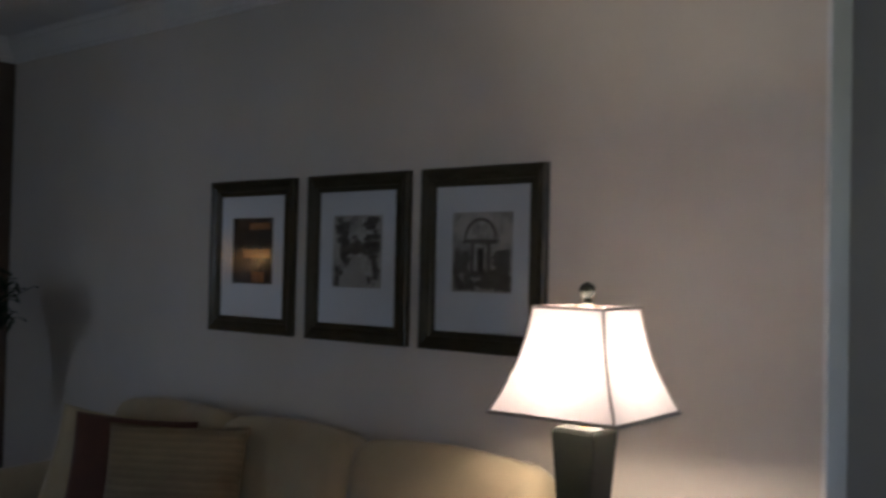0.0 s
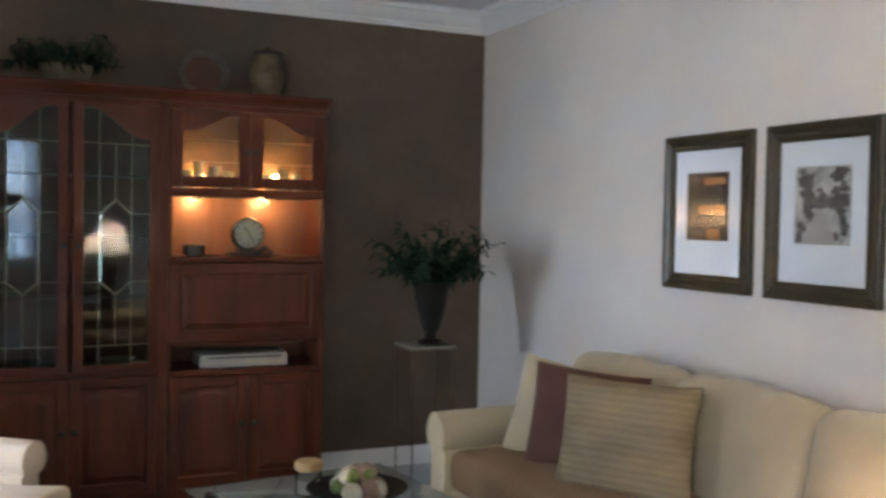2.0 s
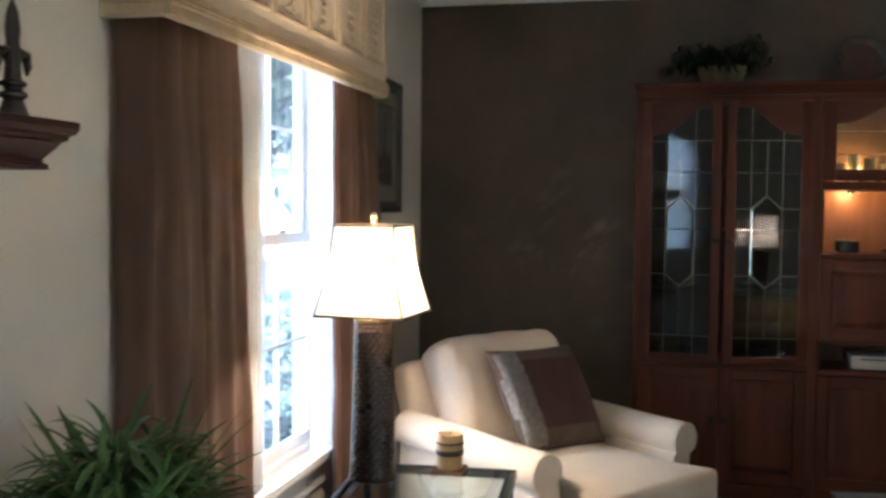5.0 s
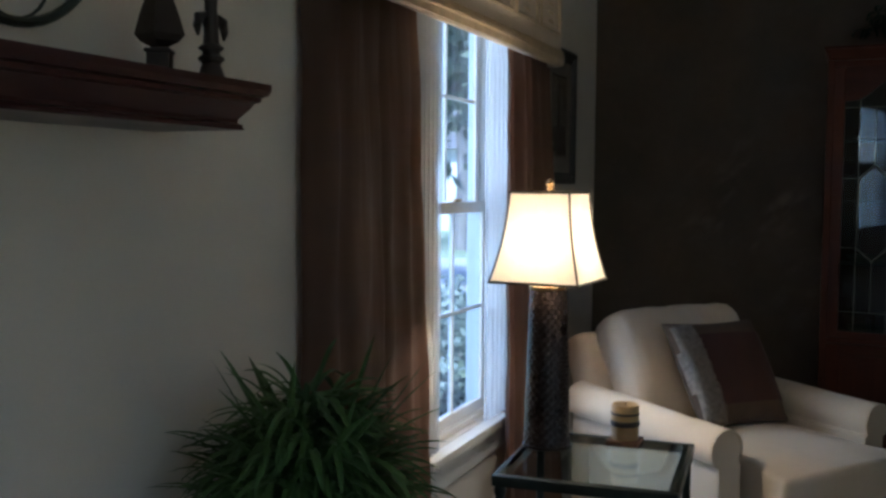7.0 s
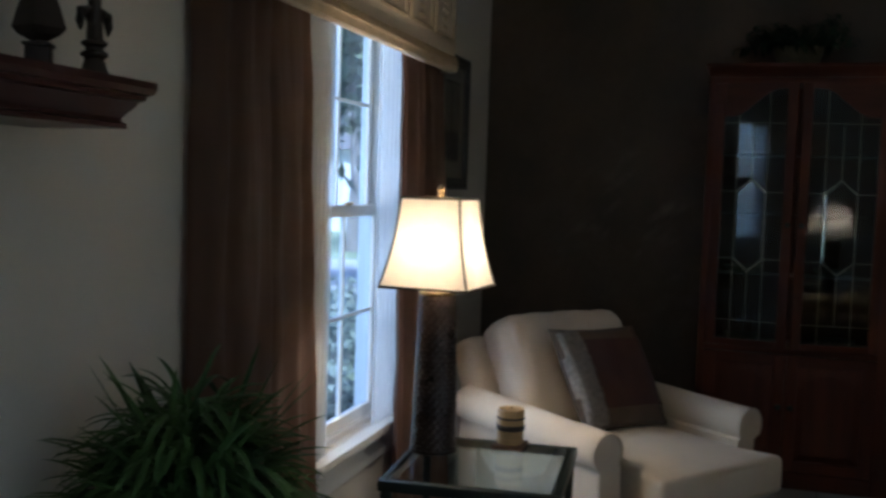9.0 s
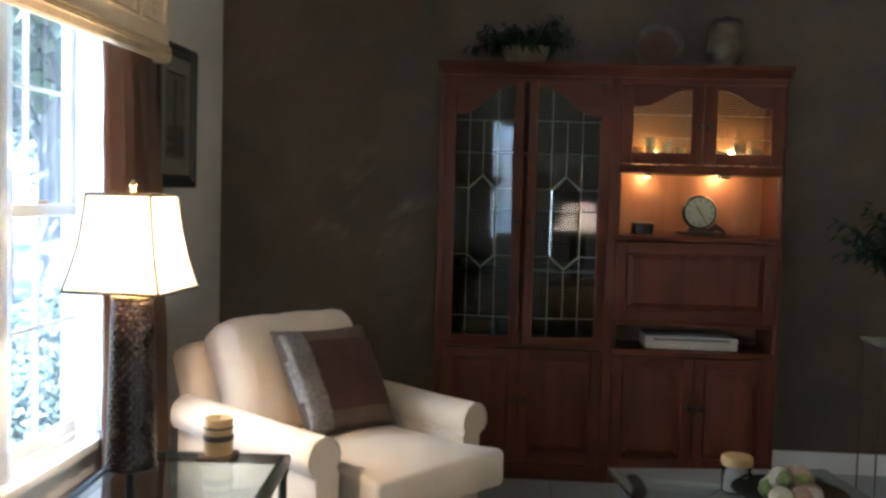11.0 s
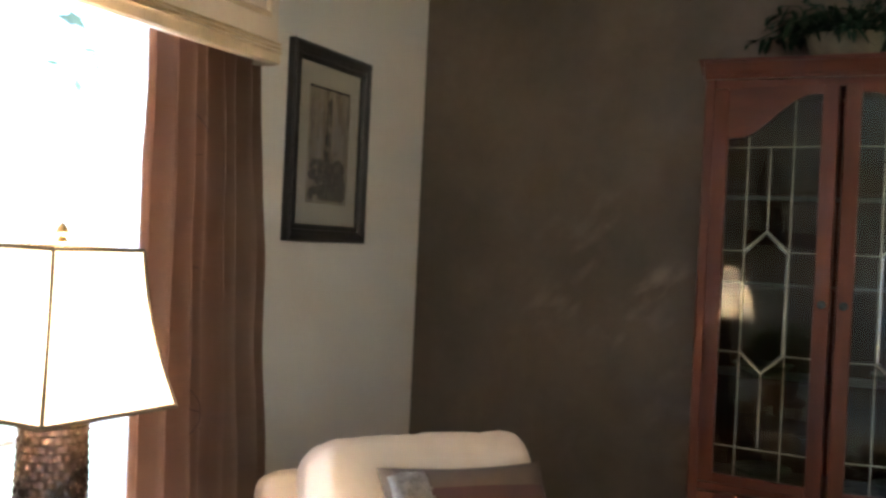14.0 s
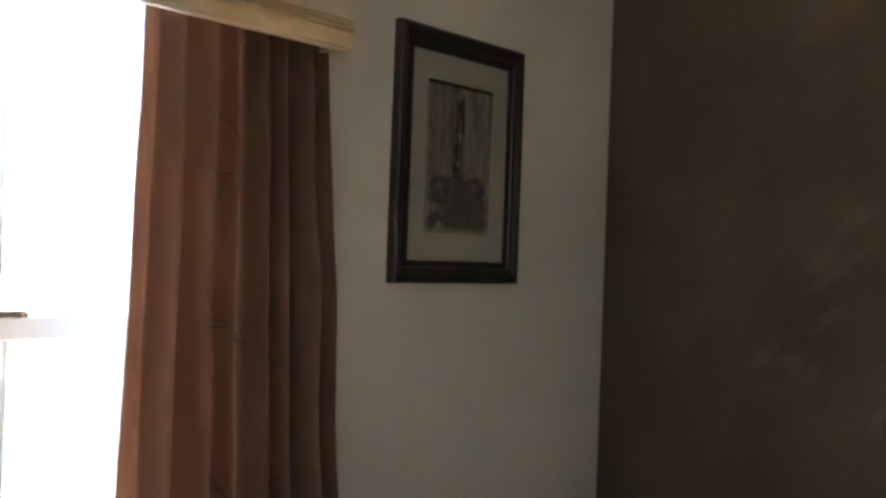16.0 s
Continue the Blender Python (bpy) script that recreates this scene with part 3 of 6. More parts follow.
vs = [bm.verts.new(p) for p in ((-6.4, -3.4, 2.95), (6.4, -3.4, 2.95), (6.4, 3.4, 2.95), (-6.4, 3.4, 2.95), (-6.4, 0, 5.2), (6.4, 0, 5.2))]
for q in ((0, 1, 5, 4), (2, 3, 4, 5), (0, 4, 3), (1, 2, 5), (0, 3, 2, 1)):
    bm.faces.new([vs[i] for i in q])
part("roof", bm, M_ROOF, house, smooth=0)
for wx in (-4, -1.5, 3.5):
    part("window", boxes(((wx - 0.5, -3.04, 1.0), (wx + 0.5, -2.98, 2.2))), M_BLACK, house, smooth=0)
part("door", boxes(((0.6, -3.05, 0), (1.5, -2.98, 2.1))), M_CHERRY, house, smooth=0)

# ---- display cabinet against the dark wall ----
CX0, CX1, CXM, CF, CB, CT = -0.275, 1.255, 0.515, 5.209, YD - 0.016, 1.83
cab = thing("display_cabinet", Matrix(), "cherry wood wall unit with leaded glass doors and a lit niche", "cabinet")
LX1, RX0 = CXM - 0.009, CXM + 0.009


def solid(name, mat, *pairs, parent=cab, bevel=0.003, label=""):
    return part(name, boxes(*pairs, bevel=bevel, seg=1), mat, parent, label)


# carcass: two bays
for x0, x1 in ((CX0, LX1), (RX0, CX1)):
    solid("side_panel", M_CHERRY, ((x0, CF, 0.02), (x0 + 0.018, CB, CT)))
    solid("side_panel", M_CHERRY, ((x1 - 0.018, CF, 0.02), (x1, CB, CT)))
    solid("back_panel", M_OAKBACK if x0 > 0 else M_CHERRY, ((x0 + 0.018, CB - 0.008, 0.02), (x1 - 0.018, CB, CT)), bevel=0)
    solid("top_panel", M_CHERRY_H, ((x0 + 0.018, CF, CT - 0.018), (x1 - 0.018, CB - 0.008, CT)))
    solid("bottom_panel", M_CHERRY_H, ((x0 + 0.018, CF, 0.08), (x1 - 0.018, CB - 0.008, 0.10)))
    solid("plinth", M_CHERRY_H, ((x0 + 0.018, CF + 0.012, 0.0), (x1 - 0.018, CF + 0.03, 0.08)))
solid("shelf", M_CHERRY_H, ((CX0 + 0.018, CF + 0.002, 0.604), (LX1 - 0.018, CB - 0.008, 0.626)))
for z in (0.93, 1.21, 1.49):
    solid("shelf", M_CHERRY_H, ((CX0 + 0.018, CF + 0.06, z), (LX1 - 0.018, CB - 0.008, z + 0.014)))
solid("shelf", M_CHERRY_H, ((RX0 + 0.018, CF, 0.592), (CX1 - 0.018, CB - 0.008, 0.612)))
solid("shelf", M_CHERRY_H, ((RX0 + 0.018, CF, 0.727), (CX1 - 0.018, CB - 0.008, 0.745)))
solid("shelf", M_CHERRY_H, ((RX0 + 0.018, CF - 0.006, 1.112), (CX1 - 0.018, CB - 0.008, 1.132)))
solid("shelf", M_CHERRY_H, ((RX0 + 0.018, CF, 1.408), (CX1 - 0.018, CB - 0.008, 1.442)))
# face frame
for x0, x1 in ((CX0, CX0 + 0.03), (CXM - 0.032, CXM + 0.012), (CX1 - 0.014, CX1)):
    solid("stile", M_CHERRY, ((x0, CF - 0.018, 0.0), (x1, CF - 0.001, CT)))
solid("rail", M_CHERRY_H, ((RX0 + 0.004, CF - 0.017, 1.410), (CX1 - 0.014, CF - 0.001, 1.447)))
solid("rail", M_CHERRY_H, ((CX0 + 0.03, CF - 0.024, 0.606), (CXM - 0.032, CF - 0.001, 0.630)))
solid("rail", M_CHERRY_H, ((RX0 + 0.004, CF - 0.022, 0.590), (CX1 - 0.014, CF - 0.001, 0.612)))
solid("rail", M_CHERRY_H, ((RX0 + 0.004, CF - 0.020, 1.108), (CX1 - 0.014, CF - 0.001, 1.132)))
solid("rail", M_CHERRY_H, ((CX0 + 0.03, CF - 0.016, 0.0), (CXM - 0.032, CF - 0.001, 0.075)))
solid("rail", M_CHERRY_H, ((RX0 + 0.004, CF - 0.016, 0.0), (CX1 - 0.014, CF - 0.001, 0.075)))
# crown of the cabinet
sec = [(0, 0), (0.010, 0), (0.012, 0.010), (0.020, 0.014), (0.026, 0.026), (0.040, 0.036), (0.044, 0.044), (0.052, 0.046), (0.054, 0.056), (0, 0.056)]
front = [(o * 0.75, z) for o, z in sec]
side = [(o * 0.28, z) for o, z in sec]
bm = sweep(front, (CX0, CF - 0.02, 1.828), (CX1, CF - 0.02, 1.828), (0, -1, 0))
sweep(side, (CX0, CF - 0.0605, 1.828), (CX0, CB, 1.828), (-1, 0, 0), bm)
sweep(side, (CX1, CF - 0.0605, 1.828), (CX1, CB, 1.828), (1, 0, 0), bm)
box(bm, (CX0, CF - 0.02, 1.866), (CX1, CB, 1.883))
part("crown_moulding", bm, M_CHERRY_H, cab)
part("frieze", boxes(((CX0 + 0.03, CF - 0.014, 1.802), (CXM - 0.032, CF - 0.001, 1.828)), ((RX0 + 0.004, CF - 0.014, 1.802), (CX1 - 0.014, CF - 0.001, 1.828))), M_CHERRY_H, cab)


def arched_door(name, x0, x1, z0, z1, side, low, rise, stile, foot, hinge, ajar, lead):
    """A framed glass door; its top rail is cut to half a cathedral arch that rises towards the door's mate.
    side: +1 where the arch is high at x1. Built round its hinge at x = hinge."""
    t = 0.020
    d = new(name)
    d.parent = cab
    place(d, pose(hinge, CF - 0.002, 0, 0, 0, ajar))
    a, b = x0 - hinge, x1 - hinge
    ga, gb = a + stile, b - stile
    part("stile", boxes(((a, -t, z0), (ga, 0, z1)), bevel=0.003, seg=1), M_CHERRY, d)
    part("stile", boxes(((gb, -t, z0), (b, 0, z1)), bevel=0.003, seg=1), M_CHERRY, d)
    part("rail", boxes(((ga, -t, z0), (gb, 0, z0 + foot)), bevel=0.002, seg=1), M_CHERRY_H, d)
    n = 18
    def arch(u):
        u = u if side > 0 else 1 - u
        s = min(1, max(0, (u - 0.12) / 0.78))
        return low + rise * (s * s * (3 - 2 * s))
    bm = bmesh.new()
    for k in range(n):
        u0, u1 = k / n, (k + 1) / n
        xa, xb = ga + (gb - ga) * u0, ga + (gb - ga) * u1
        q = [(xa, arch(u0)), (xb, arch(u1)), (xb, z1), (xa, z1)]
        f = [bm.verts.new((x, -t, z)) for x, z in q]
        r = [bm.verts.new((x, 0, z)) for x, z in q]
        bm.faces.new(f), bm.faces.new(r[::-1])
        bm.faces.new((f[0], r[0], r[1], f[1])), bm.faces.new((f[2], r[2], r[3], f[3]))
    bmesh.ops.remove_doubles(bm, verts=bm.verts[:], dist=1e-5)
    part("rail", bm, M_CHERRY_H, d)
    g = part("pane", boxes(((ga + 0.001, -t * 0.6, z0 + foot + 0.001), (gb - 0.001, -t * 0.6 + 0.003, low + rise))), M_DARKGLASS, d, smooth=0)
    g.visible_shadow = lead == "hexagon"
    y = -t * 0.6 - 0.001
    gw = gb - ga
    def came(points, r=0.0019):
        for p, q in points:
            part("came", tube([(ga + gw * p[0], y, p[1]), (ga + gw * q[0], y, q[1])], r, 6), M_LEAD, d)
    if lead == "hexagon":
        l, m, r = 0.235, 0.48, 0.725
        tops = (arch(l), arch(r))
        came([((l, z0 + foot), (l, tops[0])), ((r, z0 + foot), (r, tops[1]))])
        came([((0, 1.625), (1, 1.625)), ((0, 0.746), (1, 0.746)), ((m, 1.381), (m, 1.625)), ((m, 0.746), (m, 0.968))])
        came([((0, 1.322), (l, 1.322)), ((r, 1.322), (1, 1.322)), ((0, 1.024), (l, 1.024)), ((r, 1.024), (1, 1.024))])
        came([((l, 1.322), (m, 1.381)), ((m, 1.381), (r, 1.322)), ((l, 1.024), (m, 0.968)), ((m, 0.968), (r, 1.024))], 0.0028)
        # bevelled bars round the six-sided centre
        bm = bmesh.new()
        six = [(l, 1.322), (m, 1.381), (r, 1.322), (r, 1.024), (m, 0.968), (l, 1.024)]
        cx, cz = m, 1.173
        for p, q in zip(six, six[1:] + six[:1]):
            ins = [(cx + (w[0] - cx) * 0.88, cz + (w[1] - cz) * 0.955) for w in (p, q)]
            vs = [bm.verts.new((ga + gw * w[0], yy, w[1])) for w, yy in ((p, y + 0.002), (q, y + 0.002), (ins[1], y - 0.004), (ins[0], y - 0.004))]
            bm.faces.new(vs)
        part("bevelled_glass", bm, M_BEVEL, d, smooth=0)
    else:
        came([((0, 1.665), (1, 1.665)), ((0, 1.565), (1, 1.565))], 0.0025)
        came([((0.33, 1.51), (0.33, 1.565)), ((0.66, 1.51), (0.66, 1.565))], 0.0025)
    kx = b - 0.018 if side > 0 else a + 0.018
    part("knob", lathe([(0.004, 0), (0.004, 0.012), (0.011, 0.016), (0.012, 0.022), (0.006, 0.027)], 14, m=pose(kx, -t, z0 + (z1 - z0) * 0.47, 90)), M_IRON, d, "dark round knob")
    return d


M_BEVEL = material("bevelled_clear_glass", (0.27, 0.27, 0.23), 0.12, 0.05, 10, 60, 0.0, metal=0.85)
XA, XB, XC = CX0 + 0.031, 0.109, CXM - 0.033
# both doors are turned on their hinges only to steer reflections in the panes
arched_door("glass_door", XA, XB - 0.001, 0.632, 1.80, 1, 1.652, 0.122, 0.045, 0.03, XA, -7.4, "hexagon")
arched_door("glass_door", XB + 0.001, XC, 0.632, 1.80, -1, 1.652, 0.122, 0.045, 0.03, XC, 9.4, "hexagon")
XD, XE, XFF = RX0 + 0.005, 0.893, CX1 - 0.015
arched_door("cupboard_door", XD, XE - 0.001, 1.449, 1.80, 1, 1.70, 0.075, 0.055, 0.052, XD, 0, "bars")
arched_door("cupboard_door", XE + 0.001, XFF, 1.449, 1.80, -1, 1.70, 0.075, 0.055, 0.052, XFF, 0, "bars")


def panel_door(x0, x1, z0, z1, name="panel_door", knob=1, arch=True):
    """A framed wooden door with a raised field, arched at its top."""
    t = 0.020
    d = new(name)
    d.parent = cab
    place(d, pose(0, CF - 0.002, 0))
    s = 0.05
    part("stile", boxes(((x0, -t, z0), (x0 + s, 0, z1)), bevel=0.003, seg=1), M_CHERRY, d)
    part("stile", boxes(((x1 - s, -t, z0), (x1, 0, z1)), bevel=0.003, seg=1), M_CHERRY, d)
    part("rail", boxes(((x0 + s, -t, z0), (x1 - s, 0, z0 + s)), bevel=0.003, seg=1), M_CHERRY_H, d)
    part("rail", boxes(((x0 + s, -t, z1 - s), (x1 - s, 0, z1)), bevel=0.003, seg=1), M_CHERRY_H, d)
    bm = bmesh.new()
    n = 16
    def ring(inset, y):
        pts = [(x1 - s - inset, z0 + s + inset), (x0 + s + inset, z0 + s + inset)]
        for k in range(n + 1):
            u = k / n
            rise = (0.035 * (1 - abs(2 * u - 1) ** 1.8)) if arch else 0
            pts.append((x0 + s + inset + (x1 - x0 - 2 * s - 2 * inset) * u, z1 - s - inset - (0.035 if arch else 0) + rise))
        return [bm.verts.new((x, y, z)) for x, z in pts]
    rings = [ring(0.0, -0.008), ring(0.006, -0.008), ring(0.03, -0.017), ring(0.036, -0.017)]
    for lo, hi in zip(rings, rings[1:]):
        for i in range(len(lo)):
            j = (i + 1) % len(lo)
            bm.faces.new((lo[i], lo[j], hi[j], hi[i]))
    bm.faces.new(rings[-1])
    part("raised_panel", bm, M_CHERRY, d, smooth=20)
    part("backing", boxes(((x0 + s, -0.0075, z0 + s), (x1 - s, -0.001, z1 - s))), M_CHERRY, d, smooth=0)
    if knob:
        kx = x1 - 0.025 if knob > 0 else x0 + 0.025
        part("knob", lathe([(0.004, 0), (0.004, 0.012), (0.013, 0.016), (0.014, 0.022), (0.006, 0.028)], 14, m=pose(kx, -t, (z0 + z1) / 2 + 0.03, 90)), M_IRON, d, "dark round knob")


panel_door(XA, XB - 0.001, 0.078, 0.602, knob=1)
panel_door(XB + 0.001, XC, 0.078, 0.602, knob=-1)
panel_door(XD, XE - 0.001, 0.078, 0.586, knob=1)
panel_door(XE + 0.001, XFF, 0.078, 0.586, knob=-1)
panel_door(XD, XFF, 0.747, 1.104, "drop_front", 0, False)
# lights under the cupboard and inside it
AMBER = (1.0, 0.60, 0.24)
for x in (0.68, 1.02):
    part("puck_light", lathe([(0.03, 0), (0.032, 0.004), (0.032, 0.012), (0.028, 0.014)], 20, m=pose(x, 5.36, 1.393)), M_BRASS, cab)
    bulb("niche_bulb", (x, 5.435, 1.388), 0.2, AMBER, 0.025)
for x in (0.70, 1.07):
    bulb("cupboard_bulb", (x, 5.44, 1.50), 0.5, AMBER, 0.03)

# ---- things in and on the cabinet ----
M_CLOCKFACE = material("aged_clock_face", (0.27, 0.30, 0.22), 0.5, 0.08, 20, 80, 0.05)
ck = thing("table_clock", pose(0.92, 5.36, 1.134, 0, 0, 4) @ Matrix.Scale(0.88, 4), "round table clock with pale dial on a dark stand", "clock")
up = pose(0, 0, 0.118, 90)
part("case", lathe([(0.078, -0.03), (0.088, -0.024), (0.09, 0.012), (0.084, 0.022), (0.078, 0.018)], 36, m=up), M_IRON, ck)
part("dial", lathe([(0.0, 0.0195), (0.0775, 0.0195), (0.0775, 0.0205), (0.0, 0.0206)], 36, m=up), M_CLOCKFACE, ck)
for k in range(12):
    part("hour_mark", boxes(((-0.0025, 0.056, 0.021), (0.0025, 0.07, 0.0225)), m=up @ pose(0, 0, 0, 0, 0, 30 * k)), M_IRON, ck)
part("hand", boxes(((-0.003, -0.01, 0.023), (0.003, 0.042, 0.0245)), m=up @ pose(0, 0, 0, 0, 0, 35)), M_IRON, ck)
part("hand", boxes(((-0.002, -0.012, 0.0255), (0.002, 0.062, 0.027)), m=up @ pose(0, 0, 0, 0, 0, -150)), M_IRON, ck)
part("base", boxes(((-0.11, -0.05, 0), (0.13, 0.05, 0.014)), ((-0.05, -0.035, 0.014), (0.05, 0.035, 0.034)), bevel=0.004), M_FINIAL, ck)
part("ornament", tube([(0.05, -0.03, 0.02), (0.085, -0.035, 0.045), (0.11, -0.03, 0.03), (0.13, -0.03, 0.016)], [0.014, 0.016, 0.011, 0.004], 8), M_FINIAL, ck)
box_ob = thing("trinket_box", pose(0.655, 5.30, 1.134), "small dark round box with a pale lid", "box")
part("body", lathe([(0.045, 0), (0.05, 0.006), (0.05, 0.045), (0.046, 0.048)], 24), M_FINIAL, box_ob)
part("lid", lathe([(0.051, 0.0485), (0.052, 0.050), (0.048, 0.053), (0.0, 0.054)], 24), M_STONEWARE, box_ob)
pl = thing("media_player", pose(0.885, 5.34, 0.613), "cream media player with a slotted front", "media player")
part("body", boxes(((-0.205, -0.11, 0.004), (0.205, 0.12, 0.062)), bevel=0.004), M_WHITEBOX, pl)
part("slot", boxes(((-0.17, -0.113, 0.045), (0.17, -0.109, 0.052))), M_BLACK, pl)
part("trim", boxes(((-0.20, -0.112, 0.022), (0.20, -0.109, 0.027))), M_GILT, pl)
for x in (-0.17, 0.17):
    part("foot", boxes(((x - 0.012, -0.08, 0), (x + 0.012, 0.08, 0.004))), M_BLACK, pl)
M_TUMBLER = cloth_shade("frosted_glassware", (0.9, 0.82, 0.66), 0.6)
for k, (x, h) in enumerate(((0.625, 0.09), (0.69, 0.13), (0.755, 0.11), (0.83, 0.09), (0.955, 0.10), (1.02, 0.08), (1.09, 0.11), (1.165, 0.09))):
    c = piece("tumbler", lathe([(0.018, 0), (0.02, 0.002), (0.028, h), (0.026, h), (0.018, 0.006), (0.0, 0.006)], 18), M_TUMBLER, "small glass tumbler on the lit cupboard shelf", "tumbler", group="glassware in the lit cupboard", m=pose(x, 5.36 + 0.03 * (k % 2), 1.443))
for x, z in ((-0.08, 0.627), (0.32, 0.627), (-0.09, 0.945), (0.30, 0.945)):
    piece("dish", lathe([(0.03, 0), (0.035, 0.004), (0.075, 0.02), (0.09, 0.034), (0.088, 0.036), (0.07, 0.024), (0.0, 0.01)], 26), M_STONEWARE, "shallow pale dish on a cabinet shelf", "dish", group="dishes behind glass", m=pose(x, 5.36, z))


def leaf_blade(bm, root, way, length, width, droop, bend=0.0, n=6):
    """A tapering arched leaf with a creased middle."""
    way = Vector(way).normalized()
    side = way.cross(Vector((0, 0, 1)))
    side = side.normalized() if side.length > 0.01 else Vector((1, 0, 0))
    rows, p, d = [], Vector(root), way.copy()
    for k in range(n + 1):
        u = k / n
        w = width * (0.45 + 1.6 * u) * (1 - u) ** 0.8 if u < 1 else 0
        up = side.cross(d).normalized()
        rows.append((bm.verts.new(p - side * w), bm.verts.new(p - up * w * 0.35), bm.verts.new(p + side * w)))
        d = (d + Vector((0, 0, -droop / n)) + side * bend / n).normalized()
        p = p + d * (length / n)
    for a, b in zip(rows, rows[1:]):
        bm.faces.new((a[0], a[1], b[1], b[0])), bm.faces.new((a[1], a[2], b[2], b[1]))


M_BOWL = material("cream_glazed_bowl", (0.21, 0.17, 0.105), 0.45, 0.2, 16, 70, 0.2, color2=(0.14, 0.11, 0.065))
bowl = thing("planter_bowl", pose(0.10, 5.34, 1.884), "glazed oblong bowl with dark trailing greenery on the cabinet", "planter")
bm = lathe([(0.075, 0), (0.08, 0.004), (0.10, 0.05), (0.112, 0.088), (0.116, 0.092), (0.108, 0.092), (0.095, 0.06), (0.0, 0.055)], 30)
for v in bm.verts:
    v.co.y *= 0.7
part("bowl", bm, M_BOWL, bowl)
bm = bmesh.new()
rnd = random.Random(4)
for k in range(60):
    a = rnd.uniform(0, 6.283)
    way = Vector((math.cos(a) * rnd.uniform(0.4, 1.2), 0.5 * math.sin(a), rnd.uniform(0.15, 1.0))).normalized()
    L, root = rnd.uniform(0.10, 0.26), Vector((0.06 * math.cos(a), 0.035 * math.sin(a), 0.07))
    end = root + way * L - Vector((0, 0, 0.25 * L))
    mid = root + way * L * 0.55 + Vector((0, 0, 0.02))
    tube([root, mid, end], [0.0025, 0.002, 0.0012], 5, bm)
    for j in range(8):
        u = 0.25 + 0.75 * j / 7
        p = root.lerp(mid, u).lerp(mid.lerp(end, u), u)
        leaf_blade(bm, p, (rnd.gauss(0, 1), rnd.gauss(0, 1), rnd.gauss(0, 0.6)), rnd.uniform(0.035, 0.075), rnd.uniform(0.006, 0.012), 0.9, 0, 3)
for v in bm.verts:
    v.co.y = min(v.co.y, 0.17)
    v.co.z = max(v.co.z, 0.004)
part("foliage", bm, M_LEAFDARK, bowl)["kind"] = "stuff"
M_PLATE = material("red_brown_glaze", (0.075, 0.032, 0.022), 0.4, 0.2, 12, 60, 0.1)
M_PLATERIM = material("grey_crackle_glaze", (0.072, 0.064, 0.048), 0.55, 0.35, 25, 80, 0.15)
pt = thing("decorative_plate", pose(0.715, 5.40, 1.886, -14) @ Matrix.Scale(0.9, 4), "round plate with red-brown centre leaning on its stand", "plate")
pm = pose(0, 0, 0.125, 90)
part("rim", lathe([(0.095, 0.0), (0.10, -0.004), (0.132, 0.012), (0.134, 0.016), (0.13, 0.018), (0.098, 0.004), (0.095, 0.0)], 40, m=pm, caps=False), M_PLATERIM, pt)
part("centre", lathe([(0.0, -0.003), (0.097, -0.002), (0.099, 0.003), (0.0, 0.0)], 40, m=pm), M_PLATE, pt)
part("stand", boxes(((-0.06, -0.03, 0.0), (-0.045, 0.05, 0.012)), ((0.045, -0.03, 0.0), (0.06, 0.05, 0.012)), ((-0.045, 0.02, 0.003), (0.045, 0.03, 0.010)), bevel=0.003), M_IRON, pt)
jar = thing("ginger_jar", pose(1.01, 5.37, 1.884) @ Matrix.Diagonal((0.9, 0.9, 0.98, 1)), "cream and brown banded crock with a dark lid", "jar")
part("body", lathe([(0.055, 0), (0.06, 0.004), (0.078, 0.06), (0.088, 0.13), (0.084, 0.175), (0.072, 0.20), (0.072, 0.215)], 32), M_STONEWARE, jar)
part("band", lathe([(0.0885, 0.085), (0.0905, 0.09), (0.0905, 0.125), (0.0895, 0.13)], 32), M_STONEWARE, jar)
part("lid", lathe([(0.082, 0.216), (0.084, 0.222), (0.078, 0.236), (0.02, 0.243), (0.016, 0.25), (0.018, 0.256), (0.0, 0.262)], 32), M_FINIAL, jar)

# ---- pedestal and urn in the corner ----
ped = thing("plant_stand", pose(1.62, 4.80, 0), "slim olive iron plant stand with a pale glass top", "plant stand")
M_STAND = material("olive_iron", (0.072, 0.056, 0.037), 0.7, 0.2, 8, 60, 0.15, spec=0.1)
for sx in (-1, 1):
    for sy in (-1, 1):
        part("leg", boxes(((sx * 0.099 - 0.003, sy * 0.099 - 0.003, 0), (sx * 0.099 + 0.003, sy * 0.099 + 0.003, 0.738)), bevel=0.0015, seg=1), M_STAND, ped)
    for z in (0.10, 0.728):
        part("rail", boxes(((sx * 0.099 - 0.003, -0.096, z), (sx * 0.099 + 0.003, 0.096, z + 0.009))), M_STAND, ped)
part("glass_top", boxes(((-0.11, -0.11, 0.738), (0.11, 0.11, 0.750)), bevel=0.002, seg=1), material("frosted_glass_top", (0.16, 0.165, 0.13), 0.3, 0.1, 6, 60, 0.02), ped, "pale frosted glass")
urn = thing("urn_plant", pose(1.645, 4.80, 0.751) @ Matrix.Scale(0.903, 4), "dark footed urn with a leafy green arrangement", "plant")
part("urn", lathe([(0.065, 0), (0.068, 0.012), (0.03, 0.03), (0.028, 0.05), (0.05, 0.09), (0.078, 0.19), (0.092, 0.28), (0.105, 0.30), (0.105, 0.315), (0.085, 0.315), (0.07, 0.26), (0.0, 0.25)], 28), M_POT, urn)
bm = bmesh.new()
rnd = random.Random(7)
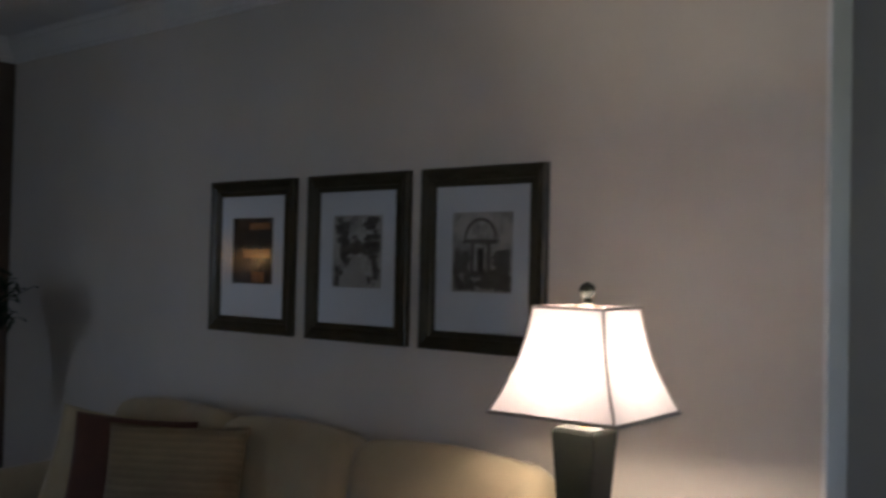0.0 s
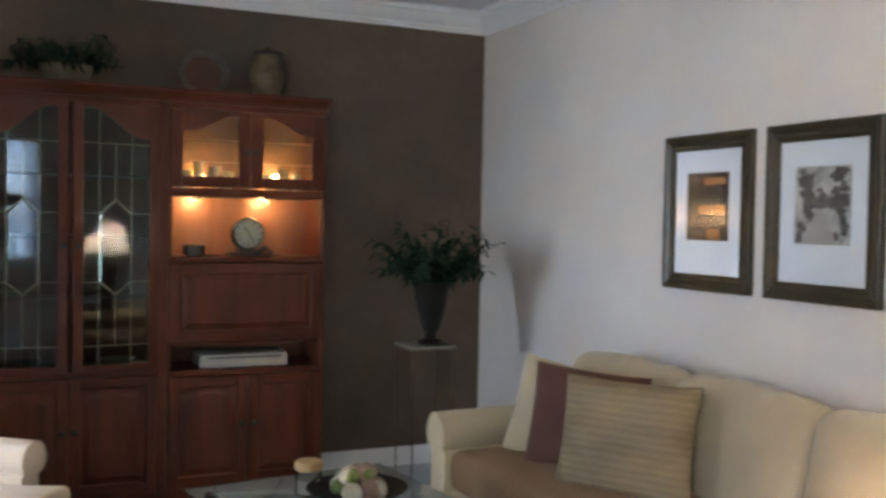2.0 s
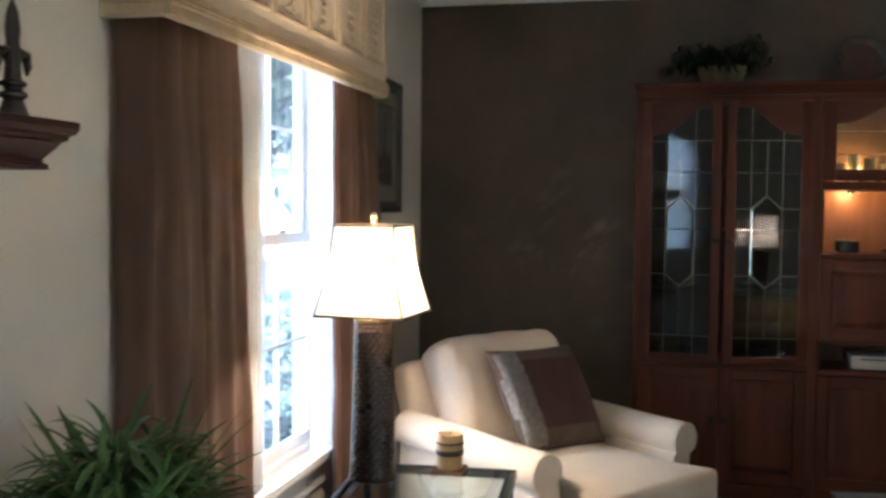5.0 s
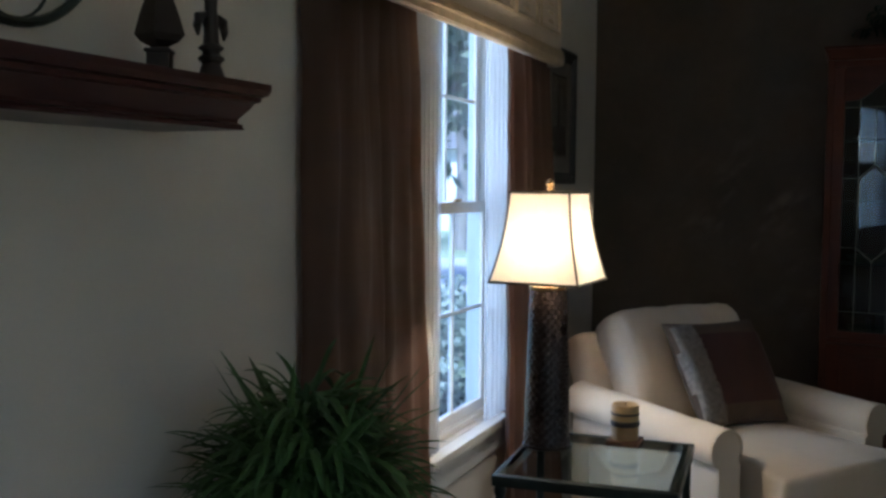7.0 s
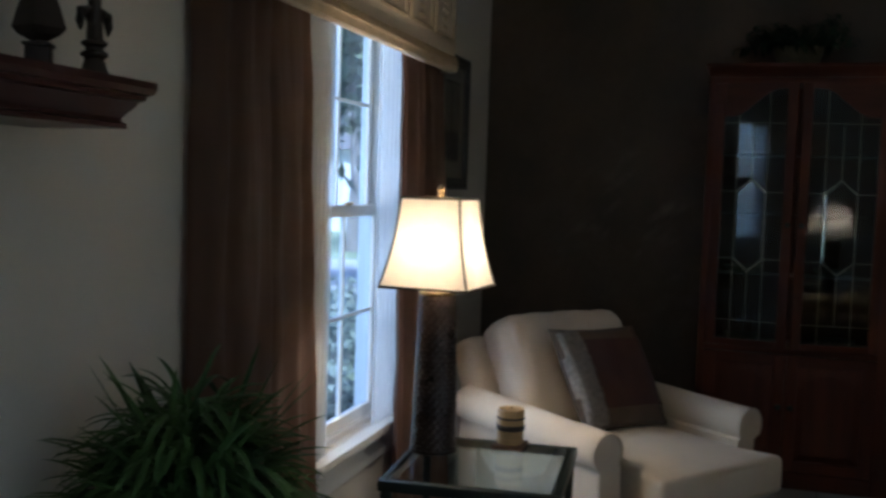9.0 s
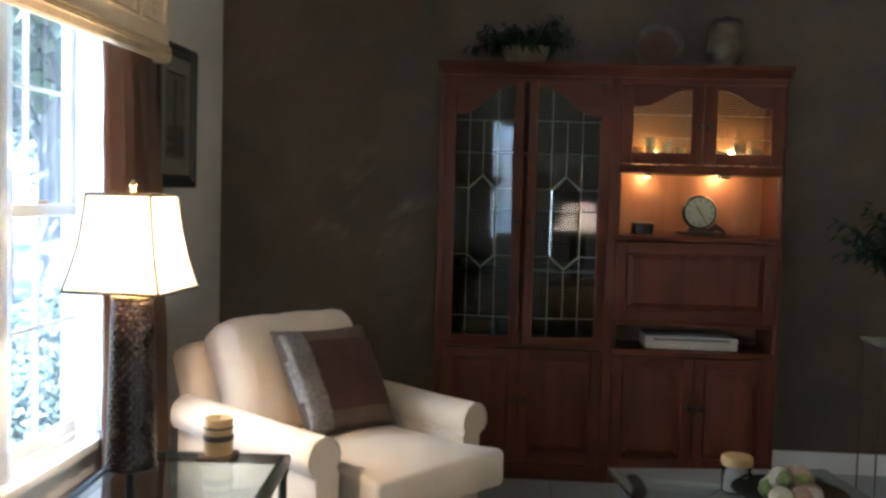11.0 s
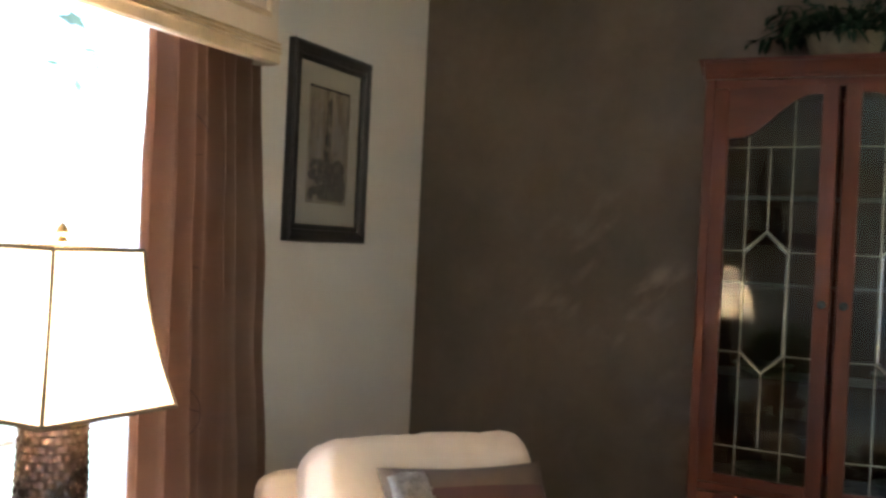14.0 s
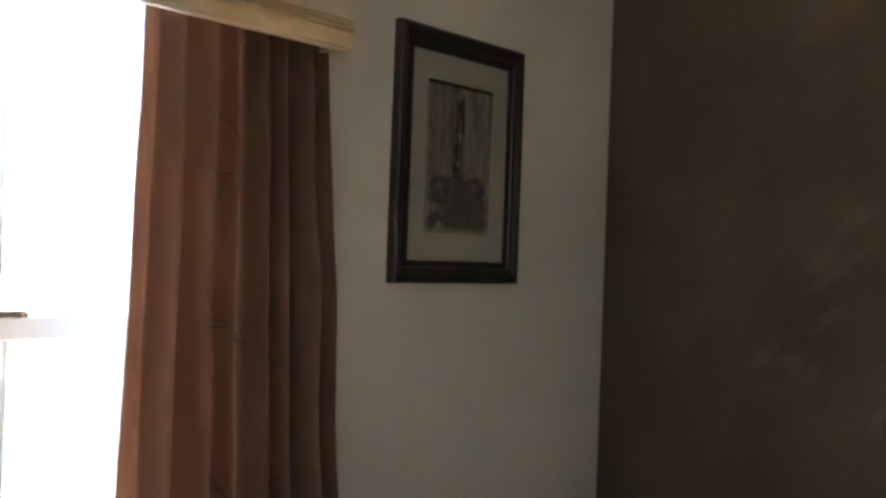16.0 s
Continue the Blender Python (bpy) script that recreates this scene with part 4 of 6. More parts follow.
for k in range(64):
    a, tilt = rnd.uniform(0, 6.283), rnd.uniform(0.25, 1.25)
    way = Vector((math.cos(a) * tilt, math.sin(a) * tilt * 0.7, rnd.uniform(0.25, 1.0)))
    L = rnd.uniform(0.18, 0.42)
    root = Vector((0.04 * math.cos(a), 0.04 * math.sin(a), 0.28))
    end = root + way.normalized() * L
    mid = (root + end) / 2 + Vector((0, 0, 0.03))
    tube([root, mid, end], [0.003, 0.0025, 0.0015], 5, bm)
    for j in range(9):
        u = 0.25 + 0.75 * j / 8
        p = root.lerp(end, u) + Vector((0, 0, 0.03 * (1 - abs(2 * u - 1))))
        leaf_blade(bm, p, (rnd.gauss(0, 1), rnd.gauss(0, 1), rnd.gauss(0.1, 0.6)), rnd.uniform(0.05, 0.105), rnd.uniform(0.011, 0.020), 0.8, 0, 3)
part("foliage", bm, M_LEAFDARK, urn)["kind"] = "stuff"

# ---- curtains, cornice, pictures, shelf ----
def curtain(name, top, foot, z0, z1, pleats, amp, seed, label, mat=M_CURTAIN, x=XL + 0.075, wrap=0.0, lean=0.0, deep=None, vines=0):
    """A pleated hanging cloth along the window wall; top and foot are its (start, end) along y."""
    rnd = random.Random(seed)
    ph = [rnd.uniform(-0.5, 0.5) for _ in range(pleats + 2)]
    bm, nu, nz, rows = bmesh.new(), pleats * 16, 36, []

    def spot(u, v, off):
        s = v ** 0.8
        a, b = top[0] + (foot[0] - top[0]) * s, top[1] + (foot[1] - top[1]) * s
        k = u * pleats
        lo = min(int(k), pleats)
        w = ph[lo] + (ph[lo + 1] - ph[lo]) * (k - lo)
        wave = math.sin(6.2832 * k + w * 1.6 + 0.35 * math.sin(v * 3 + seed + k))
        wave = math.copysign(abs(wave) ** 0.75, wave)
        depth = amp * (0.8 + 0.45 * w) * (0.7 + 0.5 * v)
        fold = 0.010 * noise.noise(Vector((u * 9, v * 7, seed))) + 0.003 * noise.noise(Vector((u * 30, v * 14, seed)))
        wave += 0.35 * math.sin(3.1416 * k + seed + 0.6 * v) + 0.18 * math.sin(12.566 * k + 5 * w)
        if deep:
            fold -= deep[1] * (0.5 + 0.7 * v) * math.exp(-((u - deep[0]) / 0.035) ** 2)
        turn = max(0.0, 1 - u / 0.14)
        wave *= 1 - turn
        return Vector((x + off + depth * wave + fold + lean * v - wrap * turn ** 1.6, a + (b - a) * (u + 0.005 * math.sin(12.566 * k + w)), z1 + (z0 - z1) * v))

    for off in (0.0, 0.004):
        g = []
        for j in range(nz + 1):
            g.append([bm.verts.new(spot(i / nu, j / nz, off)) for i in range(nu + 1)])
        rows.append(g)
        for j in range(nz):
            for i in range(nu):
                bm.faces.new((g[j][i], g[j][i + 1], g[j + 1][i + 1], g[j + 1][i]))
    f, b = rows
    for i in range(nu):
        for j in (0, nz):
            bm.faces.new((f[j][i], f[j][i + 1], b[j][i + 1], b[j][i]))
    for j in range(nz):
        for i in (0, nu):
            bm.faces.new((f[j][i], f[j + 1][i], b[j + 1][i], b[j][i]))
    cloth = piece(name, bm, mat, label, "curtain", 60)
    # thin embroidered twigs, scattered over the cloth
    for k in range(vines):
        bm = bmesh.new()
        u0, v0, bend, long = rnd.uniform(0.12, 0.55), (k + rnd.uniform(0.2, 0.8)) / vines, rnd.uniform(-0.5, 0.5), rnd.uniform(0.05, 0.09)
        stem = [(u0 + 0.10 * (math.sin(bend + 2.2 * t) - math.sin(bend)), v0 + long * t) for t in [i / 7 for i in range(8)]]
        tube([spot(u, v, 0.0052) for u, v in stem], 0.0011, 4, bm)
        for i in (2, 4, 6):
            u, v = stem[i]
            d = rnd.choice((-1, 1)) * rnd.uniform(0.03, 0.07)
            tube([spot(u, v, 0.0052), spot(u + d * 0.6, v - 0.006, 0.0052), spot(u + d, v - 0.004, 0.0052)], 0.0010, 4, bm)
        part("embroidered_twig", bm, M_THREAD, cloth, "dark embroidered twig")
    return cloth


M_THREAD = material("dark_embroidery_thread", (0.05, 0.024, 0.016), 0.7, 0.2)
curtain("curtain", (2.642, 3.10), (2.64, 3.26), 0.02, 1.98, 4, 0.010, 2, "long copper brown silk curtain panel beside the window", x=XL + 0.085, wrap=0.066, deep=(0.6, 0.035))
curtain("curtain", (3.945, 4.295), (3.875, 4.395), 0.02, 1.98, 7, 0.046, 6, "long copper brown silk curtain panel beside the framed print", x=XL + 0.085, lean=0.045, vines=7)


def sheer(y0, y1, seed):
    rnd = random.Random(seed)
    bm, n = bmesh.new(), 60
    rows = []
    for z in (0.44, 0.9, 1.4, 2.02):
        rows.append([bm.verts.new((XL + 0.034 + 0.010 * math.sin(i * 0.9 + seed + z * 0.6), y0 + (y1 - y0) * i / n, z)) for i in range(n + 1)])
    for a, b in zip(rows, rows[1:]):
        for i in range(n):
            bm.faces.new((a[i], a[i + 1], b[i + 1], b[i]))
    return piece("sheer_curtain", bm, M_SHEER, "thin white sheer curtain in front of the glass", "curtain", 60)


sheer(3.86, 4.26, 1)
sheer(3.16, 3.44, 3)

# cornice box over the window
CY0, CY1, CXF, CZ0, CZ1 = 2.615, 4.325, -1.215, 1.742, 2.30
cor = thing("window_cornice", Matrix(), "cream and gilt wooden cornice box with carved panels", "cornice")
part("front_board", boxes(((CXF - 0.018, CY0, CZ0), (CXF, CY1, CZ1)), bevel=0.002, seg=1), M_CORNICE, cor)
for y0, y1 in ((CY0, CY0 + 0.018), (CY1 - 0.018, CY1)):
    part("end_board", boxes(((XL + 0.001, y0, CZ0), (CXF - 0.0185, y1, CZ1)), bevel=0.002, seg=1), M_CORNICE, cor)
part("top_board", boxes(((XL + 0.001, CY0 + 0.0185, CZ1 - 0.018), (CXF - 0.0185, CY1 - 0.0185, CZ1))), M_CORNICE, cor)
foot_sec = [(0, 0), (0.008, 0), (0.010, 0.004), (0.008, 0.020), (0.010, 0.024), (0.018, 0.028), (0.010, 0.033), (0.007, 0.035), (0.016, 0.040), (0.007, 0.045), (0.005, 0.047), (0.013, 0.052), (0.004, 0.057), (0, 0.057)]
bm = sweep(foot_sec, (CXF, CY0, CZ0 + 0.004), (CXF, CY1, CZ0 + 0.004), (1, 0, 0))
part("bottom_moulding", bm, M_GILT, cor, "gilt ribbed moulding")
part("bottom_moulding", sweep(foot_sec, (XL + 0.02, CY1, CZ0 + 0.004), (CXF, CY1, CZ0 + 0.004), (0, 1, 0)), M_GILT, cor)
part("bottom_moulding", sweep(foot_sec, (XL + 0.02, CY0, CZ0 + 0.004), (CXF, CY0, CZ0 + 0.004), (0, -1, 0)), M_GILT, cor)
part("top_moulding", sweep([(0, 0), (0.01, 0), (0.03, 0.03), (0.03, 0.04), (0, 0.04)], (CXF, CY0, CZ1 - 0.04), (CXF, CY1, CZ1 - 0.04), (1, 0, 0)), M_GILT, cor)
NP = 6
pw = (CY1 - CY0 - 0.04) / NP
for k in range(NP):
    y0, y1, z0, z1 = CY0 + 0.02 + pw * k + 0.018, CY0 + 0.02 + pw * (k + 1) - 0.018, CZ0 + 0.115, CZ1 - 0.06
    bm = bmesh.new()
    prof = [(0, 0), (0.006, 0.001), (0.010, 0.006), (0.008, 0.012), (0.004, 0.016), (0, 0.018)]
    loops = []
    for o, inset in prof:
        loops.append([bm.verts.new((CXF + o, y, z)) for y, z in ((y0 + inset, z0 + inset), (y1 - inset, z0 + inset), (y1 - inset, z1 - inset), (y0 + inset, z1 - inset))])
    for a, b in zip(loops, loops[1:]):
        for i in range(4):
            j = (i + 1) % 4
            bm.faces.new((a[i], a[j], b[j], b[i]))
    panel = part("panel_moulding", bm, M_GILT, cor, smooth=20)
    bm = bmesh.new()
    ym, zm = (y0 + y1) / 2, (z0 + z1) / 2
    for s in (1, -1):
        for i in range(5):
            zz = zm + s * (0.02 + 0.032 * i)
            for q in (-1, 1):
                tube([(CXF + 0.003, ym, zz), (CXF + 0.006, ym + q * 0.018, zz + s * 0.012), (CXF + 0.003, ym + q * 0.03, zz + s * 0.004)], [0.004, 0.005, 0.002], 6, bm)
    lathe([(0.0, 0), (0.018, 0.002), (0.012, 0.008), (0.0, 0.010)], 12, bm, pose(CXF, ym, zm, 0, 90, 0))
    part("carved_ornament", bm, M_GILT, panel)


def picture_scene(w, h, seed, kind):
    """A printed plate of w by h: bands of tone and dim shapes."""
    m = bpy.data.materials.new("print")
    m.use_nodes = True
    nt, p = m.node_tree, m.node_tree.nodes["Principled BSDF"]
    tc, n1, n2, ramp = nt.nodes.new("ShaderNodeTexCoord"), nt.nodes.new("ShaderNodeTexNoise"), nt.nodes.new("ShaderNodeTexNoise"), nt.nodes.new("ShaderNodeValToRGB")
    mp = nt.nodes.new("ShaderNodeMapping")
    mp.inputs["Location"].default_value, mp.inputs["Scale"].default_value = (seed, seed * 2, 0), kind["stretch"]
    nt.links.new(tc.outputs["Object"], mp.inputs[0])
    for n, s in ((n1, 9), (n2, 55)):
        n.inputs["Scale"].default_value, n.inputs["Detail"].default_value, n.inputs["Roughness"].default_value = s, 6, 0.65
        nt.links.new(mp.outputs[0], n.inputs["Vector"])
    mx = nt.nodes.new("ShaderNodeMixRGB")
    mx.inputs[0].default_value = 0.35
    nt.links.new(n1.outputs["Fac"], mx.inputs[1]), nt.links.new(n2.outputs["Fac"], mx.inputs[2])
    nt.links.new(mx.outputs[0], ramp.inputs[0])
    els = ramp.color_ramp.elements
    els[0].position, els[1].position = kind["lo"], kind["hi"]
    els[0].color, els[1].color = (*kind["dark"], 1), (*kind["light"], 1)
    nt.links.new(ramp.outputs[0], p.inputs["Base Color"])
    p.inputs["Roughness"].default_value = 0.7
    return m


def wall_picture(name, m, w, h, frame_w, frame_mat, mat_mat, art, label, tone, group=""):
    """A moulded frame, mat, glazing and print; it lies in its own xz plane, facing -y, its middle at the origin."""
    t = thing(name, m, label, "picture", group)
    sec = [(0, 0.0), (0.0, 0.022), (0.006, 0.026), (frame_w * 0.35, 0.024), (frame_w * 0.55, 0.018), (frame_w * 0.75, 0.019), (frame_w * 0.82, 0.013), (frame_w, 0.012), (frame_w, 0.0)]
    for k, (ax, az, L, H) in enumerate(((0, 1, w, h), (0, -1, w, h), (1, 0, h, w), (-1, 0, h, w))):
        bm = bmesh.new()
        ends = []
        for s in (-1, 1):
            row = []
            for i, o in sec:
                along, out = s * (L / 2 - i), H / 2 - i
                x, z = (along, az * out) if az else (ax * out, along)
                row.append(bm.verts.new((x, -o, z)))
            ends.append(row)
        for i in range(len(sec)):
            j = (i + 1) % len(sec)
            bm.faces.new((ends[0][i], ends[0][j], ends[1][j], ends[1][i]))
        bm.faces.new(ends[0]), bm.faces.new(ends[1][::-1])
        part("frame_rail", bm, frame_mat, t, smooth=20)
    iw, ih = w - 2 * frame_w, h - 2 * frame_w
    part("fillet", boxes(((-iw / 2, -0.0125, -ih / 2), (-iw / 2 + 0.006, -0.006, ih / 2)), ((iw / 2 - 0.006, -0.0125, -ih / 2), (iw / 2, -0.006, ih / 2)), ((-iw / 2 + 0.006, -0.0125, -ih / 2), (iw / 2 - 0.006, -0.006, -ih / 2 + 0.006)), ((-iw / 2 + 0.006, -0.0125, ih / 2 - 0.006), (iw / 2 - 0.006, -0.006, ih / 2))), tone["fillet"], t, smooth=0)
    ax0, ax1, az0, az1 = art
    q = 0.006
    part("mat_board", boxes(((-iw / 2 + q, -0.008, -ih / 2 + q), (ax0, -0.004, ih / 2 - q)), ((ax1, -0.008, -ih / 2 + q), (iw / 2 - q, -0.004, ih / 2 - q)), ((ax0, -0.008, -ih / 2 + q), (ax1, -0.004, az0)), ((ax0, -0.008, az1), (ax1, -0.004, ih / 2 - q))), mat_mat, t, smooth=0)
    pr = part("print", boxes(((ax0 + 0.0005, -0.006, az0 + 0.0005), (ax1 - 0.0005, -0.003, az1 - 0.0005))), tone["print"], t, smooth=0)
    g = part("glazing", boxes(((-iw / 2 + 0.007, -0.0112, -ih / 2 + 0.007), (iw / 2 - 0.007, -0.0098, ih / 2 - 0.007))), M_GLAZING, t, smooth=0)
    g.visible_shadow = False
    return t, pr


M_GLAZING = glass("picture_glass", rough=0.10)
INK, PAPER = material("print_ink", (0.03, 0.026, 0.022), 0.7, 0.2), material("print_paper", (0.36, 0.33, 0.29), 0.7, 0.1)
MIDTONE = material("print_midtone", (0.13, 0.115, 0.095), 0.7, 0.25, 30, 120)
DUSK = material("print_dark_midtone", (0.105, 0.093, 0.077), 0.7, 0.3, 30, 120)
AMBERBARS = material("amber_bars", (0.34, 0.15, 0.05), 0.7, 0.2, 20, 80)
SEPIA = dict(lo=0.30, hi=0.56, dark=(0.07, 0.062, 0.05), light=(0.50, 0.47, 0.42), stretch=(1, 1, 1))
NIGHT = dict(lo=0.42, hi=0.78, dark=(0.012, 0.010, 0.009), light=(0.16, 0.11, 0.07), stretch=(1, 1, 1))
FALLS = dict(lo=0.33, hi=0.56, dark=(0.04, 0.03, 0.022), light=(0.42, 0.36, 0.27), stretch=(3, 1, 0.7))


def flecks(pr, mat, n, where, y, seed):
    """Small leaf-like strokes of ink on a print, 0.238 by 0.253."""
    r, bm = random.Random(seed), bmesh.new()
    for _ in range(n):
        x, z = where(r)
        a, w, h = r.uniform(0, 3.14), r.uniform(0.009, 0.020), r.uniform(0.006, 0.014)
        pts = [(x + w * math.cos(a + q) * 1.2, z + h * math.sin(a + q) * 1.4) for q in (0, 1.3, 2.6, 3.9, 5.2)]
        if all(abs(px) < 0.1175 and -0.104 < pz < 0.149 for px, pz in pts):
            bm.faces.new([bm.verts.new((px, y - 0.0004 - 0.0003 * r.random(), pz)) for px, pz in pts])
    part("image_detail", bm, mat, pr, smooth=0)["kind"] = "stuff"


for k, (y, kind) in enumerate(((3.6285, NIGHT), (3.0675, SEPIA), (2.5225, SEPIA))):
    tone = dict(fillet=M_BRONZEFR, print=picture_scene(0.24, 0.25, 3 + k * 4, kind))
    lab = ("bronze-framed dark print with amber bars", "bronze-framed sepia print of a tree-lined garden walk", "bronze-framed sepia print of an arched doorway")[k]
    t, pr = wall_picture("framed_print", pose(XR - 0.002, y, 1.366, 0, 0, -90), 0.49, 0.589, 0.055, M_BRONZEFR, M_MATBOARD, (-0.119, 0.119, -0.105, 0.150), lab, tone, "three prints over the sofa")
    yy = -0.0062
    if k == 0:
        # amber and near-black bars laid over the dark print
        part("image_detail", boxes(((-0.05, yy - 0.001, -0.005), (0.10, yy, 0.028)), ((0.0, yy - 0.001, -0.10), (0.07, yy, -0.06)), ((-0.02, yy - 0.001, 0.105), (0.10, yy, 0.13))), AMBERBARS, pr, smooth=0)
        part("image_detail", boxes(((-0.118, yy - 0.0006, -0.104), (-0.09, yy, 0.149)), ((-0.08, yy - 0.0006, 0.035), (0.118, yy, 0.09))), INK, pr, smooth=0)
    elif k == 1:
        flecks(pr, DUSK, 110, lambda r: (r.choice((-1, 1)) * (0.118 - 0.075 * r.random() ** 1.5), -0.10 + 0.245 * r.random() ** 0.8), yy, 31)
        flecks(pr, MIDTONE, 40, lambda r: (r.gauss(0.0, 0.05), 0.02 + abs(r.gauss(0, 0.035))), yy + 0.0002, 32)
        bm = bmesh.new()
        vs = [bm.verts.new(p) for p in ((-0.085, yy - 0.0008, -0.104), (0.065, yy - 0.0008, -0.104), (0.0, yy - 0.0008, 0.005), (-0.025, yy - 0.0008, 0.005))]
        bm.faces.new(vs)
        part("image_detail", bm, PAPER, pr, smooth=0)
    else:
        bm = bmesh.new()
        pts = []
        for i in range(17):
            a = math.pi * i / 16
            pts.append((0.065 * math.cos(a), 0.065 * math.sin(a)))
        inner = [(x * 0.82, z * 0.82) for x, z in pts]
        for i in range(16):
            bm.faces.new([bm.verts.new((x - 0.005, yy - 0.001, z + 0.068)) for x, z in (pts[i], pts[i + 1], inner[i + 1], inner[i])])
        part("image_detail", bm, MIDTONE, pr, smooth=0)
        part("image_detail", boxes(((-0.075, yy - 0.001, 0.05), (0.065, yy, 0.064)), ((-0.045, yy - 0.001, -0.04), (-0.03, yy, 0.05)), ((0.02, yy - 0.001, -0.04), (0.035, yy, 0.05)), ((-0.018, yy - 0.001, -0.035), (0.008, yy, 0.035)), ((0.075, yy - 0.001, 0.0), (0.095, yy, 0.03))), MIDTONE, pr, smooth=0)
        flecks(pr, DUSK, 90, lambda r: (r.uniform(-0.11, 0.11), -0.10 + 0.06 * r.random()), yy, 33)
        flecks(pr, MIDTONE, 60, lambda r: (r.choice((-1, 1)) * r.uniform(0.06, 0.11), r.uniform(-0.04, 0.02)), yy, 34)
        part("image_detail", boxes(((-0.014, yy - 0.0012, -0.04), (0.006, yy, 0.03))), INK, pr, smooth=0)

tone = dict(fillet=M_BLACK, print=picture_scene(0.24, 0.36, 21, FALLS))
t, pr = wall_picture("framed_print", pose(XL + 0.002, 4.849, 1.589, 0, 0, 90), 0.462, 0.60, 0.047, M_BLACK, M_MATCREAM, (-0.122, 0.122, -0.181, 0.183), "black-framed sepia print of misty falls in a cream mat", tone)
part("image_detail", boxes(((-0.12, -0.0072, 0.175), (0.12, -0.0062, 0.1825))), INK, pr, smooth=0)
rnd = random.Random(41)
for x0, x1, z0, z1, mat in ((-0.105, -0.035, -0.03, 0.15, PAPER), (0.025, 0.09, -0.08, 0.13, PAPER), (-0.02, 0.012, -0.06, 0.16, INK)):
    bm = bmesh.new()
    for _ in range(46):
        x, z, h = rnd.uniform(x0, x1), rnd.uniform(z0, z1), rnd.uniform(0.012, 0.045)
        w = rnd.uniform(0.0015, 0.005)
        bm.faces.new([bm.verts.new((px, -0.0064 - 0.0004 * rnd.random(), pz)) for px, pz in ((x - w, z), (x + w * 0.6, z - h * 0.2), (x + w, z - h), (x - w * 0.4, z - h * 0.9))])
    part("image_detail", bm, mat, pr, smooth=0)["kind"] = "stuff"
bm = bmesh.new()
for _ in range(130):
    x = rnd.uniform(-0.098, 0.098)
    z = -0.158 + 0.11 * rnd.random() ** 1.6
    w, h = rnd.uniform(0.012, 0.022), rnd.uniform(0.010, 0.020)
    bm.faces.new([bm.verts.new((px, -0.0064 - 0.0006 * rnd.random(), pz)) for px, pz in ((x - w, z), (x, z - h), (x + w, z), (x, z + h))])
part("image_detail", bm, MIDTONE, pr, smooth=0)["kind"] = "stuff"

# ledge shelf with finials
sh = thing("ledge_shelf", Matrix(), "dark mahogany ledge shelf with stepped moulding", "shelf")
SY0, SY1, SXF = 0.85, 2.185, -1.146
lev = [(1.386, 0.036), (1.391, 0.038), (1.395, 0.037), (1.398, 0.044), (1.404, 0.044), (1.412, 0.038), (1.424, 0.028), (1.434, 0.022), (1.437, 0.014), (1.445, 0.013), (1.448, 0.005), (1.458, 0.0), (1.470, 0.0)]
for nm, seg in (("bottom_bead", lev[:4]), ("cove_moulding", lev[3:10]), ("top_board", lev[9:])):
    bm, rings = bmesh.new(), []
    for z, i in seg:
        rings.append([bm.verts.new(p) for p in ((XL + 0.001, SY0, z), (SXF - i, SY0, z), (SXF - i, SY1 - i, z), (XL + 0.001, SY1 - i, z))])
    for a, b in zip(rings, rings[1:]):
        for i in range(4):
            j = (i + 1) % 4
            bm.faces.new((a[i], a[j], b[j], b[i]))
    bm.faces.new(rings[0][::-1]), bm.faces.new(rings[-1])
    part(nm, bm, M_SHELF, sh, smooth=25)
fl = thing("fleur_finial", pose(-1.235, 2.125, 1.4705) @ Matrix.Scale(1.12, 4), "dark carved fleur-de-lis finial on the ledge shelf", "finial")
part("stem", lathe([(0.024, 0), (0.025, 0.004), (0.019, 0.018), (0.015, 0.03), (0.016, 0.033), (0.021, 0.036), (0.021, 0.041), (0.014, 0.045), (0.014, 0.05), (0.020, 0.054), (0.020, 0.058), (0.013, 0.062), (0.012, 0.08), (0.010, 0.12), (0.012, 0.14), (0.009, 0.165), (0.002, 0.185)], 18), M_FINIAL, fl)
for s in (-1, 1):
    part("petal", tube([(0, s * 0.008, 0.085), (0, s * 0.018, 0.106), (0, s * 0.031, 0.102), (0, s * 0.036, 0.086), (0, s * 0.034, 0.072)], [0.007, 0.009, 0.009, 0.007, 0.002], 8), M_FINIAL, fl)
sp = thing("spear_finial", pose(-1.245, 1.995, 1.4705, 0, 0, 28) @ Matrix.Scale(1.12, 4), "dark carved spearhead finial on a square block", "finial")
part("block", boxes(((-0.017, -0.017, 0), (0.017, 0.017, 0.034)), ((-0.020, -0.020, 0.034), (0.020, 0.020, 0.040)), bevel=0.002), M_FINIAL, sp)
part("spearhead", lathe([(0.014, 0.040), (0.013, 0.043), (0.03, 0.052), (0.038, 0.062), (0.03, 0.09), (0.018, 0.125), (0.008, 0.16), (0.001, 0.19)], 4), M_FINIAL, sp, smooth=0)
ring = thing("iron_wall_ring", pose(XL + 0.012, 1.80, 1.73, 0, 0, 0), "round black iron scrollwork wall ornament", "wall ornament")
part("ring", tube([(0, 0.19 * math.cos(a), 0.19 * math.sin(a)) for a in [2 * math.pi * k / 40 for k in range(41)]], 0.009, 8), M_IRON, ring)
